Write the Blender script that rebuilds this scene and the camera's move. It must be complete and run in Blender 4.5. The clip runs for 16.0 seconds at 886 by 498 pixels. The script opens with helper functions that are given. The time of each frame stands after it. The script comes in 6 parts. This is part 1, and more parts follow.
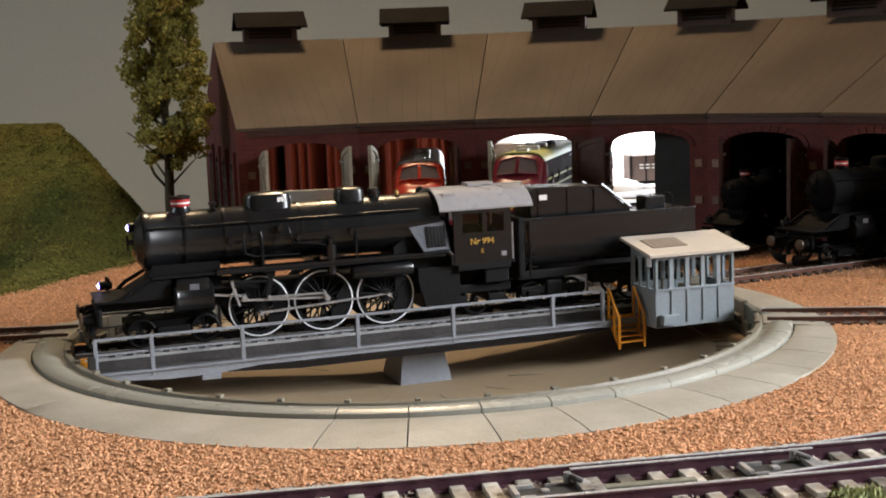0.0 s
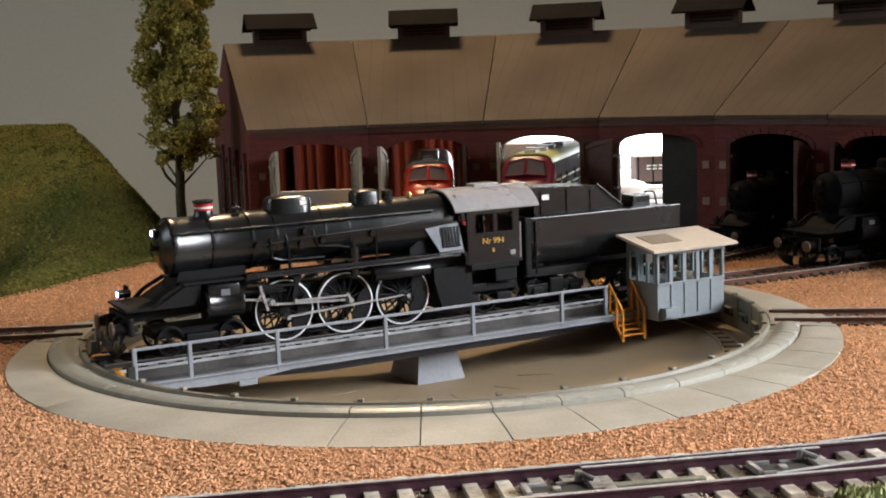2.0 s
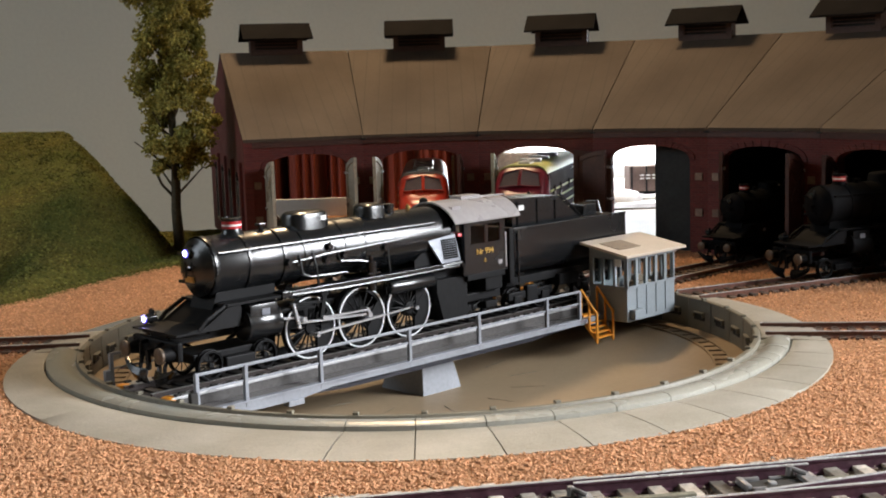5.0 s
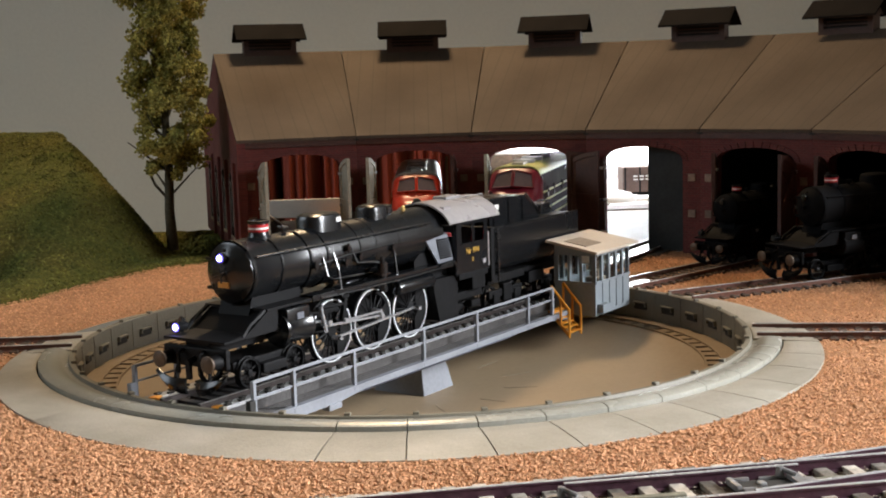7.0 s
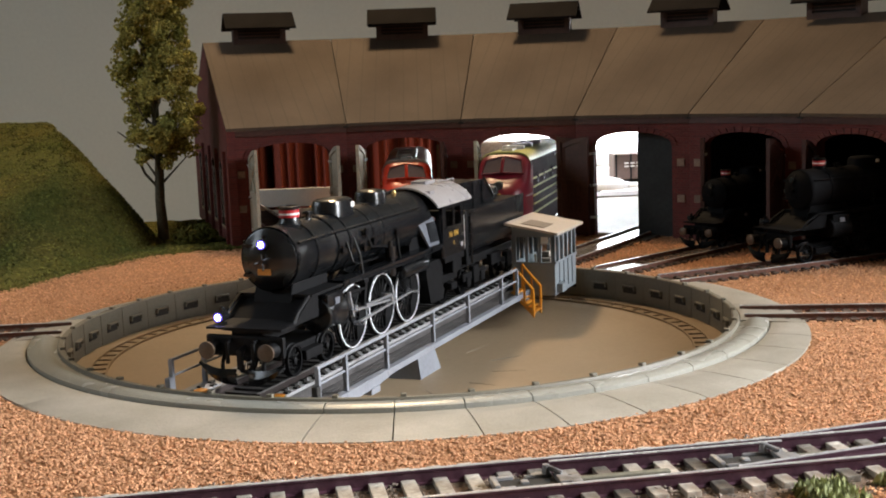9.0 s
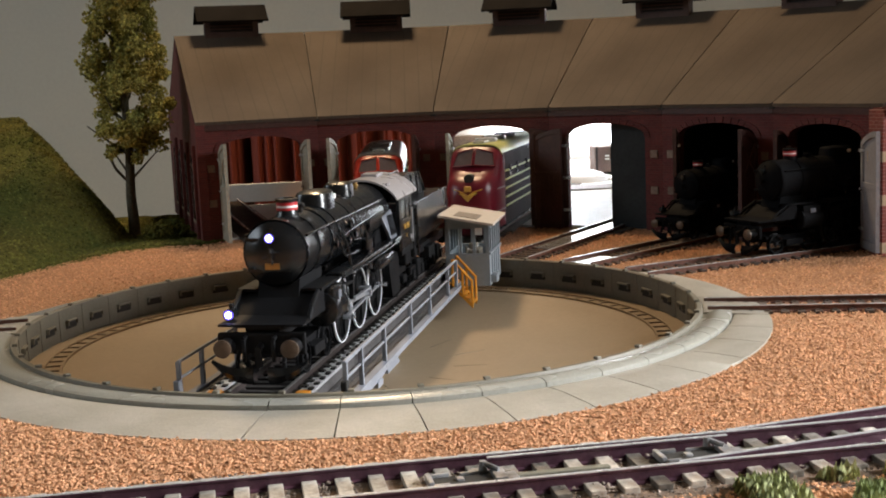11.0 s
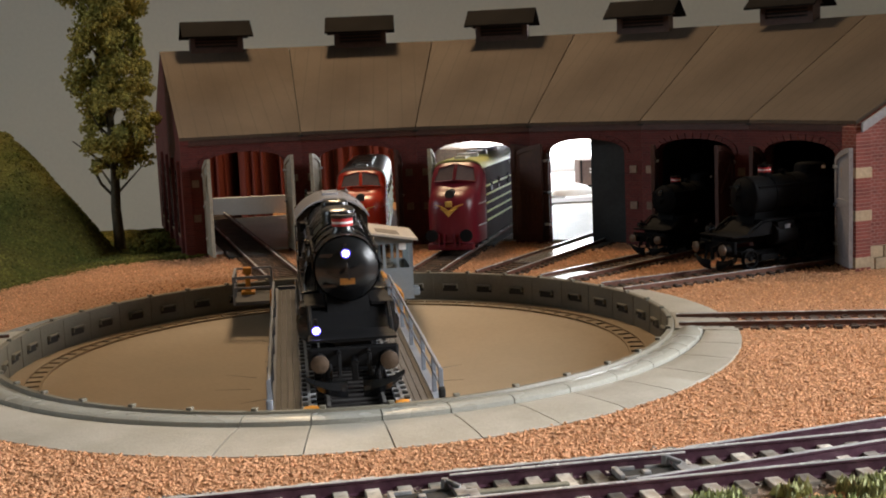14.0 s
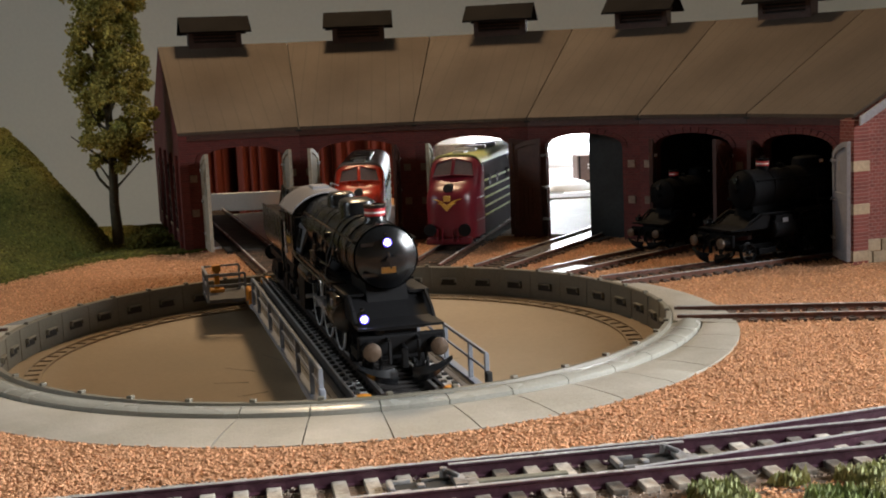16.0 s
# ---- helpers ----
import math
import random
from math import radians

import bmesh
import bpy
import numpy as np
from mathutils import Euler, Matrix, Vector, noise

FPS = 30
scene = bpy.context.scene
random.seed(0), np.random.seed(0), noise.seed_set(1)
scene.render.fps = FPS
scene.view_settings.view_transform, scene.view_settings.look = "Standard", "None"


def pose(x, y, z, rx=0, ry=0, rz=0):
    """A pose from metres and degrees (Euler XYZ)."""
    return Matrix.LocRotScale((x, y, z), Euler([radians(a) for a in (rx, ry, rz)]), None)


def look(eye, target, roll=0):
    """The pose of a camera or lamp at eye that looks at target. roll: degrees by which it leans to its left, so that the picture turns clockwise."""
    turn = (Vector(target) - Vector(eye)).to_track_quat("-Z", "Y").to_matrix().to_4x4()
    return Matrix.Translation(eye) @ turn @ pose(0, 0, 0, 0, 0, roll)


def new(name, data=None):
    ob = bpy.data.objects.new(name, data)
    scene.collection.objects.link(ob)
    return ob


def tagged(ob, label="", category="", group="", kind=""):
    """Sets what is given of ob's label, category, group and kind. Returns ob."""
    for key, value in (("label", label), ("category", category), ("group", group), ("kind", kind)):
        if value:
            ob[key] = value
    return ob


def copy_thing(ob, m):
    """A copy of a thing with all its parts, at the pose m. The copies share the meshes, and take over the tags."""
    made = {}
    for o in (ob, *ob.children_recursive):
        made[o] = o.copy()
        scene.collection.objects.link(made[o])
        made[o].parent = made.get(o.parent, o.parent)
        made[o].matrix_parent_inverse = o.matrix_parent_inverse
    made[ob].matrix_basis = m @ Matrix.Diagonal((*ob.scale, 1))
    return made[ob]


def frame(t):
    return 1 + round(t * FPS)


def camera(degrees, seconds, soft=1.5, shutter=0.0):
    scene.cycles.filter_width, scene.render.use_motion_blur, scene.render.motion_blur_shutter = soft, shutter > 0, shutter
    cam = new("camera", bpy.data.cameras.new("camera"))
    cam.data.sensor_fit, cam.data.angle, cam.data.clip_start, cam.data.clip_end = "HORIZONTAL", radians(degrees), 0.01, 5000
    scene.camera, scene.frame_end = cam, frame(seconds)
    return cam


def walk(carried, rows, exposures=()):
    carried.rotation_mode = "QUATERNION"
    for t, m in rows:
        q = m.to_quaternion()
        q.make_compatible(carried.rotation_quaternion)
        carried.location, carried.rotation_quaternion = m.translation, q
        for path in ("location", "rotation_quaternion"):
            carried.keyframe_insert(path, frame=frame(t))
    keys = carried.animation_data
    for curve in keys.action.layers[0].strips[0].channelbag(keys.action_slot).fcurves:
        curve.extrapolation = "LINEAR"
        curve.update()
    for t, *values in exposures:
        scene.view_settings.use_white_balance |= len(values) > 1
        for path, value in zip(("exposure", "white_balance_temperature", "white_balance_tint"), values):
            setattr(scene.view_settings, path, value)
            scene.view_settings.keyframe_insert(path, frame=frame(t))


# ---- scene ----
# Plan: x right, y away from the viewer, origin at the turntable's pivot, z = 0 at the rim of its pit.
# The plan is drawn in units of the rim's radius 0.155; S turns them into metres (H0 track, 16.5 mm gauge).
S = 0.84
cam = camera(38.93, 16.0, soft=1.9)
PATH = [
    (0, 0.0000, -0.5769, 0.1104, -1.44, -7.70, 2.17),
    (0.5, -0.0005, -0.5777, 0.1116, -1.48, -7.71, 2.19),
    (1, -0.0025, -0.5791, 0.1135, -1.34, -7.60, 2.07),
    (1.5, -0.0029, -0.5811, 0.1131, -1.19, -7.63, 2.08),
    (2, -0.0024, -0.5830, 0.1121, -1.19, -7.72, 2.11),
    (2.5, -0.0020, -0.5837, 0.1129, -1.26, -7.76, 2.15),
    (3, -0.0021, -0.5842, 0.1137, -1.37, -7.72, 2.03),
    (3.5, -0.0021, -0.5852, 0.1143, -1.43, -7.66, 2.01),
    (4, -0.0035, -0.5881, 0.1153, -1.42, -7.62, 1.89),
    (6.5, -0.0016, -0.5867, 0.1172, -1.61, -7.45, 1.75),
    (7, -0.0018, -0.5883, 0.1168, -1.73, -7.51, 1.76),
    (7.5, -0.0023, -0.5904, 0.1156, -1.63, -7.59, 1.85),
    (8, -0.0007, -0.5904, 0.1141, -1.77, -7.78, 1.94),
    (10.5, 0.0065, -0.5866, 0.1130, -2.06, -8.02, 2.31),
    (11, 0.0190, -0.5827, 0.1108, -2.03, -8.13, 2.46),
    (11.5, 0.0242, -0.5847, 0.1137, -0.95, -7.93, 2.51),
    (12, 0.0267, -0.5908, 0.1143, -1.50, -7.74, 2.34),
    (12.5, 0.0260, -0.5918, 0.1137, -1.67, -7.76, 2.44),
    (13, 0.0271, -0.5922, 0.1130, -1.98, -7.79, 2.47),
    (13.5, 0.0280, -0.5915, 0.1128, -2.14, -7.72, 2.62),
    (14, 0.0278, -0.5904, 0.1152, -2.28, -7.74, 2.46),
    (14.5, 0.0276, -0.5897, 0.1155, -2.24, -7.64, 2.47),
    (15, 0.0271, -0.5894, 0.1141, -2.21, -7.77, 2.56),
    (15.5, 0.0276, -0.5906, 0.1135, -2.36, -7.80, 2.57),
    (16, 0.0276, -0.5912, 0.1129, -2.36, -7.83, 2.50),
]
EXPOSURES = [(0, -0.08), (4, -0.03), (8, 0.0), (10.5, -0.08), (12.5, -0.12), (16, -0.25)]
walk(cam, [(t, pose(S * x, S * y, S * z, 90 + pitch, 0, yaw) @ pose(0, 0, 0, 0, 0, -roll)) for t, x, y, z, yaw, pitch, roll in PATH], EXPOSURES)
# The bridge's turn, seconds and degrees.
TURNS = [(0, 197.30), (0.5, 199.47), (1, 201.93), (1.5, 204.54), (2, 207.12), (2.5, 209.39), (3, 211.99), (3.5, 214.31), (4, 217.29), (6.5, 231.55), (7, 234.56), (7.5, 237.18), (8, 240.26), (10.5, 254.31), (11, 257.19), (11.5, 259.98), (12, 262.96), (12.5, 266.00), (13, 268.84), (13.5, 271.97), (14, 274.60), (14.5, 277.86), (15, 280.69), (15.5, 282.01), (16, 281.95)]

# ---- light ----
world = bpy.data.worlds.new("room")
world.use_nodes = True
world.node_tree.nodes["Background"].inputs[0].default_value = (1.0, 0.93, 0.84, 1)
world.node_tree.nodes["Background"].inputs[1].default_value = 0.07
scene.world = world


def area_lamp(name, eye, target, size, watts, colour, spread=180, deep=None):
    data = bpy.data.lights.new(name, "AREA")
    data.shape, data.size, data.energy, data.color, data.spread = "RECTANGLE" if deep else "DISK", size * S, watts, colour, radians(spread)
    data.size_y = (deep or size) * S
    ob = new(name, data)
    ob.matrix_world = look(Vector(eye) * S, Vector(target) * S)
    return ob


area_lamp("ceiling_lamp", (-0.02, 0.55, 0.70), (0.0, 0.30, 0), 0.13, 3.3, (1.0, 0.71, 0.42))
area_lamp("window_light", (0.95, -0.30, 0.40), (0.10, -0.26, 0), 0.45, 2.9, (0.92, 0.95, 1.0), 60)
area_lamp("west_window_light", (-1.60, -0.20, 0.80), (-0.20, 0.60, 0.1), 0.80, 2.5, (0.80, 0.90, 1.0), 110)
# Added fill over the rear yard, to whiten board and mound; no lamp hangs there.
area_lamp("rear_yard_fill", (0.20, 0.64, 0.150), (0.20, 0.61, 0), 0.20, 0.22, (0.85, 0.92, 1.0), 70, 0.05)


# ---- materials ----
def mat(name, colour, rough=0.6, metal=0.0, grain=600.0, vary=0.25, bump=0.15, stain=60.0, tint=None, spec=0.5, island=0.0, piece=0.0):
    """A surface with grain and stains at two scales; tint is the colour of the stains."""
    m = bpy.data.materials.new(name)
    m.use_nodes = True
    n, l = m.node_tree.nodes, m.node_tree.links
    b = n["Principled BSDF"]
    b.inputs["Roughness"].default_value, b.inputs["Metallic"].default_value = rough, metal
    b.inputs["Specular IOR Level"].default_value = spec
    tc = n.new("ShaderNodeTexCoord")
    fine, broad = n.new("ShaderNodeTexNoise"), n.new("ShaderNodeTexNoise")
    for node, size in ((fine, grain), (broad, stain)):
        node.inputs["Scale"].default_value, node.inputs["Detail"].default_value = size, 4
        l.new(tc.outputs["Object"], node.inputs["Vector"])
    ramp = n.new("ShaderNodeMapRange")
    ramp.inputs["From Min"].default_value, ramp.inputs["From Max"].default_value = 0.3, 0.7
    l.new(broad.outputs["Fac"], ramp.inputs["Value"])
    mix = n.new("ShaderNodeMix")
    mix.data_type = "RGBA"
    other = tint or [c * (1 - vary) for c in colour]
    mix.inputs["A"].default_value, mix.inputs["B"].default_value = (*colour, 1), (*other, 1)
    l.new(ramp.outputs[0], mix.inputs["Factor"])
    hsv = n.new("ShaderNodeHueSaturation")
    l.new(mix.outputs["Result"], hsv.inputs["Color"])
    val = n.new("ShaderNodeMapRange")
    val.inputs["From Min"].default_value, val.inputs["From Max"].default_value = 0.25, 0.75
    val.inputs["To Min"].default_value, val.inputs["To Max"].default_value = 1 - vary, 1 + vary
    l.new(fine.outputs["Fac"], val.inputs["Value"])
    out = val.outputs[0]
    for amount, kind, socket in ((island, "ShaderNodeNewGeometry", "Random Per Island"), (piece, "ShaderNodeObjectInfo", "Random")):
        if amount:
            src, rng, mul = n.new(kind), n.new("ShaderNodeMapRange"), n.new("ShaderNodeMath")
            rng.inputs["To Min"].default_value, rng.inputs["To Max"].default_value = 1 - amount, 1 + amount
            mul.operation = "MULTIPLY"
            l.new(src.outputs[socket], rng.inputs["Value"])
            l.new(out, mul.inputs[0])
            l.new(rng.outputs[0], mul.inputs[1])
            out = mul.outputs[0]
    l.new(out, hsv.inputs["Value"])
    l.new(hsv.outputs[0], b.inputs["Base Color"])
    rr = n.new("ShaderNodeMapRange")
    rr.inputs["To Min"].default_value, rr.inputs["To Max"].default_value = max(0.03, rough - 0.12), min(1, rough + 0.12)
    l.new(broad.outputs["Fac"], rr.inputs["Value"])
    l.new(rr.outputs[0], b.inputs["Roughness"])
    if bump:
        bp = n.new("ShaderNodeBump")
        bp.inputs["Strength"].default_value, bp.inputs["Distance"].default_value = bump, 0.6 / grain
        l.new(fine.outputs["Fac"], bp.inputs["Height"])
        l.new(bp.outputs[0], b.inputs["Normal"])
    return m


def glow(name, colour, strength):
    m = bpy.data.materials.new(name)
    m.use_nodes = True
    b = m.node_tree.nodes["Principled BSDF"]
    b.inputs["Base Color"].default_value = (*colour, 1)
    b.inputs["Emission Color"].default_value, b.inputs["Emission Strength"].default_value = (*colour, 1), strength
    return m


def glass(name, colour=(0.8, 0.85, 0.85), rough=0.05):
    m = bpy.data.materials.new(name)
    m.use_nodes = True
    b = m.node_tree.nodes["Principled BSDF"]
    b.inputs["Base Color"].default_value = (*colour, 1)
    b.inputs["Transmission Weight"].default_value, b.inputs["Roughness"].default_value, b.inputs["IOR"].default_value = 1.0, rough, 1.2
    return m


def brick(name, red, mortar, length, height):
    m = mat(name, red, 0.75, grain=900, vary=0.25, bump=0.2, stain=90)
    n, l = m.node_tree.nodes, m.node_tree.links
    b = n["Principled BSDF"]
    tc, tex, sep, com = n.new("ShaderNodeTexCoord"), n.new("ShaderNodeTexBrick"), n.new("ShaderNodeSeparateXYZ"), n.new("ShaderNodeCombineXYZ")
    l.new(tc.outputs["Object"], sep.inputs[0])
    l.new(sep.outputs["X"], com.inputs["X"])
    l.new(sep.outputs["Z"], com.inputs["Y"])
    l.new(com.outputs[0], tex.inputs["Vector"])
    tex.inputs["Scale"].default_value = 1.0
    tex.inputs["Brick Width"].default_value, tex.inputs["Row Height"].default_value, tex.inputs["Mortar Size"].default_value = length, height, height * 0.09
    tex.inputs["Color1"].default_value, tex.inputs["Color2"].default_value = (1, 1, 1, 1), (0.72, 0.72, 0.72, 1)
    tex.inputs["Mortar"].default_value = (0, 0, 0, 1)
    mul, mix = n.new("ShaderNodeMix"), n.new("ShaderNodeMix")
    mul.data_type = mix.data_type = "RGBA"
    mul.blend_type = "MULTIPLY"
    mul.inputs["Factor"].default_value = 1
    l.new(n["Hue/Saturation/Value"].outputs[0], mul.inputs["A"])
    l.new(tex.outputs["Color"], mul.inputs["B"])
    l.new(tex.outputs["Fac"], mix.inputs["Factor"])
    l.new(mul.outputs["Result"], mix.inputs["A"])
    mix.inputs["B"].default_value = (*mortar, 1)
    l.new(mix.outputs["Result"], b.inputs["Base Color"])
    bp = n.new("ShaderNodeBump")
    bp.invert = True
    bp.inputs["Strength"].default_value, bp.inputs["Distance"].default_value = 0.5, 0.0003
    l.new(tex.outputs["Fac"], bp.inputs["Height"])
    l.new(bp.outputs[0], b.inputs["Normal"])
    return m


def boards(name, colour, gap, rough=0.85):
    """Roofing felt laid in strips along y, the seams every gap metres along x."""
    m = mat(name, colour, rough, grain=1500, vary=0.16, bump=0.25, stain=25, tint=[c * 0.8 for c in colour])
    n, l = m.node_tree.nodes, m.node_tree.links
    tc, sep, a, b2, lt, mul = [n.new("ShaderNode" + k) for k in ("TexCoord", "SeparateXYZ", "Math", "Math", "Math", "Mix")]
    l.new(tc.outputs["Object"], sep.inputs[0])
    a.operation, b2.operation, lt.operation = "DIVIDE", "FRACT", "LESS_THAN"
    l.new(sep.outputs["X"], a.inputs[0])
    a.inputs[1].default_value = gap
    l.new(a.outputs[0], b2.inputs[0])
    l.new(b2.outputs[0], lt.inputs[0])
    lt.inputs[1].default_value = 0.07
    mul.data_type, mul.blend_type = "RGBA", "MIX"
    l.new(lt.outputs[0], mul.inputs["Factor"])
    l.new(n["Hue/Saturation/Value"].outputs[0], mul.inputs["A"])
    mul.inputs["B"].default_value = (*[c * 0.72 for c in colour], 1)
    l.new(mul.outputs["Result"], n["Principled BSDF"].inputs["Base Color"])
    return m


M_SAND = mat("orange_gravel", (0.46, 0.24, 0.12), 0.95, grain=900, vary=0.25, bump=0.9, stain=25, spec=0.2)
M_GRAIN = mat("gravel_grain", (0.62, 0.33, 0.175), 0.9, grain=700, vary=0.12, bump=0, stain=20, spec=0.25, island=0.3)
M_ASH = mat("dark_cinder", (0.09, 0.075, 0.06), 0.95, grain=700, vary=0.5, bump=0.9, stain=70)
M_CONCRETE = mat("concrete", (0.40, 0.37, 0.31), 0.43, grain=1500, vary=0.16, bump=0.45, stain=45, tint=(0.30, 0.275, 0.22), piece=0.07)
M_RIM = mat("rim_concrete", (0.34, 0.33, 0.28), 0.27, grain=1200, vary=0.08, bump=0.1, stain=40, tint=(0.28, 0.27, 0.23))
M_PITWALL = mat("pit_wall_plastic", (0.17, 0.152, 0.112), 0.55, grain=900, vary=0.12, bump=0.12, stain=50)
M_PITFLOOR = mat("pit_floor_plastic", (0.34, 0.245, 0.15), 0.5, spec=0.3, grain=500, vary=0.06, bump=0.05, stain=18, tint=(0.30, 0.23, 0.15))
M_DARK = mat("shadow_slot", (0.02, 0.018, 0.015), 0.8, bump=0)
M_RUST = mat("rusty_rail", (0.15, 0.060, 0.036), 0.55, 0.2, grain=900, vary=0.3, stain=90)
M_RAIL = mat("worn_rail_head", (0.88, 0.88, 0.88), 0.25, 0.5, grain=900, vary=0.2, bump=0.1, stain=90)
M_SLEEPER = mat("brown_sleeper", (0.075, 0.045, 0.028), 0.85, grain=900, vary=0.35, bump=0.4, stain=100, piece=0.35)
M_SLEEPER_PALE = mat("weathered_sleeper", (0.58, 0.54, 0.46), 0.42, grain=900, vary=0.35, bump=0.4, stain=120, tint=(0.14, 0.10, 0.07), piece=0.65)
M_BRIDGE = mat("grey_bridge_paint", (0.25, 0.265, 0.295), 0.5, grain=700, vary=0.1, bump=0.06, stain=60, tint=(0.2, 0.21, 0.235))
M_KERB = mat("worn_kerb_metal", (0.50, 0.50, 0.51), 0.34, 0.15, vary=0.15, bump=0.05)
M_DECK = mat("deck_boards", (0.085, 0.078, 0.075), 0.5, grain=900, vary=0.25, bump=0.3, stain=80)
M_GIRDER = mat("dark_girder", (0.055, 0.06, 0.085), 0.5, vary=0.15)
M_HUT = mat("hut_grey", (0.235, 0.265, 0.285), 0.5, grain=700, vary=0.07, bump=0.05, stain=60)
M_HUTROOF = mat("hut_roof_felt", (0.55, 0.47, 0.38), 0.7, grain=1200, vary=0.08, bump=0.15, stain=60)
M_HATCH = mat("brown_hatch", (0.25, 0.2, 0.15), 0.7)
M_YELLOW = mat("yellow_steel", (0.62, 0.24, 0.015), 0.45, vary=0.1, bump=0.05)
M_BLACK = mat("black_engine_paint", (0.0072, 0.0078, 0.0088), 0.25, grain=500, vary=0.2, bump=0.02, stain=50, spec=0.6)
M_SOOT = mat("matt_black", (0.006, 0.006, 0.0066), 0.6, grain=600, vary=0.25, bump=0.08, stain=60, spec=0.18)
M_CABROOF = mat("cab_roof_grey", (0.33, 0.31, 0.31), 0.30, grain=500, vary=0.08, bump=0.03)
M_STEEL = mat("bright_steel", (0.62, 0.63, 0.66), 0.28, 0.75, vary=0.1, bump=0.03)
M_TYRE = mat("white_tyre", (0.88, 0.90, 0.93), 0.35, vary=0.05, bump=0.02)
M_BRASS = mat("dull_brass", (0.5, 0.32, 0.12), 0.35, 1.0, vary=0.15)
M_REDBAND = mat("red_band", (0.40, 0.02, 0.025), 0.4, vary=0.1, bump=0)
M_WHITE = mat("white_paint", (0.78, 0.77, 0.74), 0.5, vary=0.05, bump=0)
M_GOLD = mat("gold_lettering", (0.58, 0.34, 0.06), 0.45, vary=0.05, bump=0)
M_BUFFER = mat("buffer_head", (0.10, 0.066, 0.042), 0.5, 0.3, vary=0.2)
M_PLATE = mat("grey_tread_plate", (0.15, 0.16, 0.185), 0.4, 0.2, vary=0.1)
# Black of the parked engines, darkened to stand for the shed's shade.
M_SHEDSHADE = mat("shaded_engine_black", (0.0035, 0.0035, 0.004), 0.7, grain=600, vary=0.3, bump=0.08, stain=60, spec=0.07)
M_RINGTIE = mat("ring_tie_plastic", (0.23, 0.165, 0.10), 0.6, vary=0.15)
M_DARKRAIL = mat("blackened_rail", (0.035, 0.024, 0.021), 0.6, 0.1, vary=0.3)
M_DARKHEAD = mat("dull_rail_head", (0.22, 0.21, 0.20), 0.4, 0.5, vary=0.2)
M_BRIDGETIE = mat("black_bridge_tie", (0.022, 0.018, 0.016), 0.8, vary=0.3, piece=0.3)
M_LAMP = glow("lamp_glow", (0.55, 0.55, 1.0), 14.0)
M_LAMPRIM = glow("lamp_rim_glow", (0.16, 0.12, 1.0), 1.6)
M_GLOSS = mat("glossy_plate", (0.22, 0.2, 0.18), 0.14, vary=0.15, bump=0.05)
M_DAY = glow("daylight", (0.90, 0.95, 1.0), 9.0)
M_PANE = glass("window_pane")
M_DARKGLASS = mat("dark_window", (0.02, 0.025, 0.025), 0.12, bump=0, vary=0.1)
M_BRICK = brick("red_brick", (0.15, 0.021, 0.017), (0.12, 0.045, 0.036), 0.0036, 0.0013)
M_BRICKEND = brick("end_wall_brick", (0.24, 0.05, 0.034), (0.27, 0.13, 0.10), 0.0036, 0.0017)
M_QUOIN = mat("dull_stone", (0.24, 0.17, 0.125), 0.8, vary=0.25, piece=0.3)
M_STONE = mat("pale_stone", (0.36, 0.27, 0.17), 0.8, vary=0.2, piece=0.2)
M_ROOF = boards("felt_roof", (0.084, 0.058, 0.038), 0.0087)
M_VENTROOF = mat("vent_roof_felt", (0.012, 0.010, 0.009), 0.9, grain=900, vary=0.2, bump=0.2, spec=0.08)
M_VENT = mat("vent_boards", (0.075, 0.04, 0.03), 0.75, vary=0.2)
M_DOORDARK = mat("dark_door", (0.075, 0.028, 0.02), 0.55, vary=0.25, stain=70)
M_DOORPALE = mat("pale_door_frame", (0.38, 0.35, 0.27), 0.6, vary=0.2, stain=80)
M_DOORGREY = mat("grey_door", (0.25, 0.24, 0.25), 0.6, vary=0.15, stain=80)
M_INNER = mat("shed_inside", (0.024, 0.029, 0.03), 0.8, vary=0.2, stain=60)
M_FLOOR = mat("shed_floor", (0.78, 0.77, 0.74), 0.4, vary=0.12, stain=30)
M_CURTAIN = mat("red_curtain", (0.27, 0.05, 0.026), 0.85, grain=900, vary=0.1, bump=0.1, stain=20)
M_WALL = mat("room_wall", (0.80, 0.79, 0.71), 0.9, grain=200, vary=0.03, bump=0.05, stain=4, tint=(0.74, 0.75, 0.69))
M_WHITEWALL = mat("white_board", (0.85, 0.85, 0.85), 0.8, vary=0.02, bump=0)
M_GRASS = mat("grass_mat", (0.10, 0.085, 0.018), 0.95, grain=500, vary=0.45, bump=1.0, stain=28, tint=(0.06, 0.075, 0.015), spec=0.15)
M_TUFT = mat("grass_fibre", (0.15, 0.13, 0.03), 0.9, grain=300, vary=0.25, bump=0, stain=28, tint=(0.07, 0.09, 0.02), spec=0.2, island=0.45)
M_TURF = mat("pale_grass", (0.48, 0.47, 0.25), 0.9, grain=300, vary=0.2, bump=0, stain=60, tint=(0.20, 0.25, 0.10), spec=0.2, island=0.5)
M_LEAF = mat("leaf_foam", (0.46, 0.38, 0.095), 0.85, grain=300, vary=0.25, bump=0, stain=45, tint=(0.22, 0.23, 0.06), spec=0.25, island=0.5)
M_TRUNK = mat("bark", (0.10, 0.085, 0.05), 0.9, grain=500, vary=0.35, bump=0.6)
M_DIESELRED = mat("dark_red_lacquer", (0.14, 0.008, 0.017), 0.34, vary=0.06, bump=0.02)
M_ORANGERED = mat("orange_red_lacquer", (0.42, 0.03, 0.012), 0.28, vary=0.06, bump=0.02)
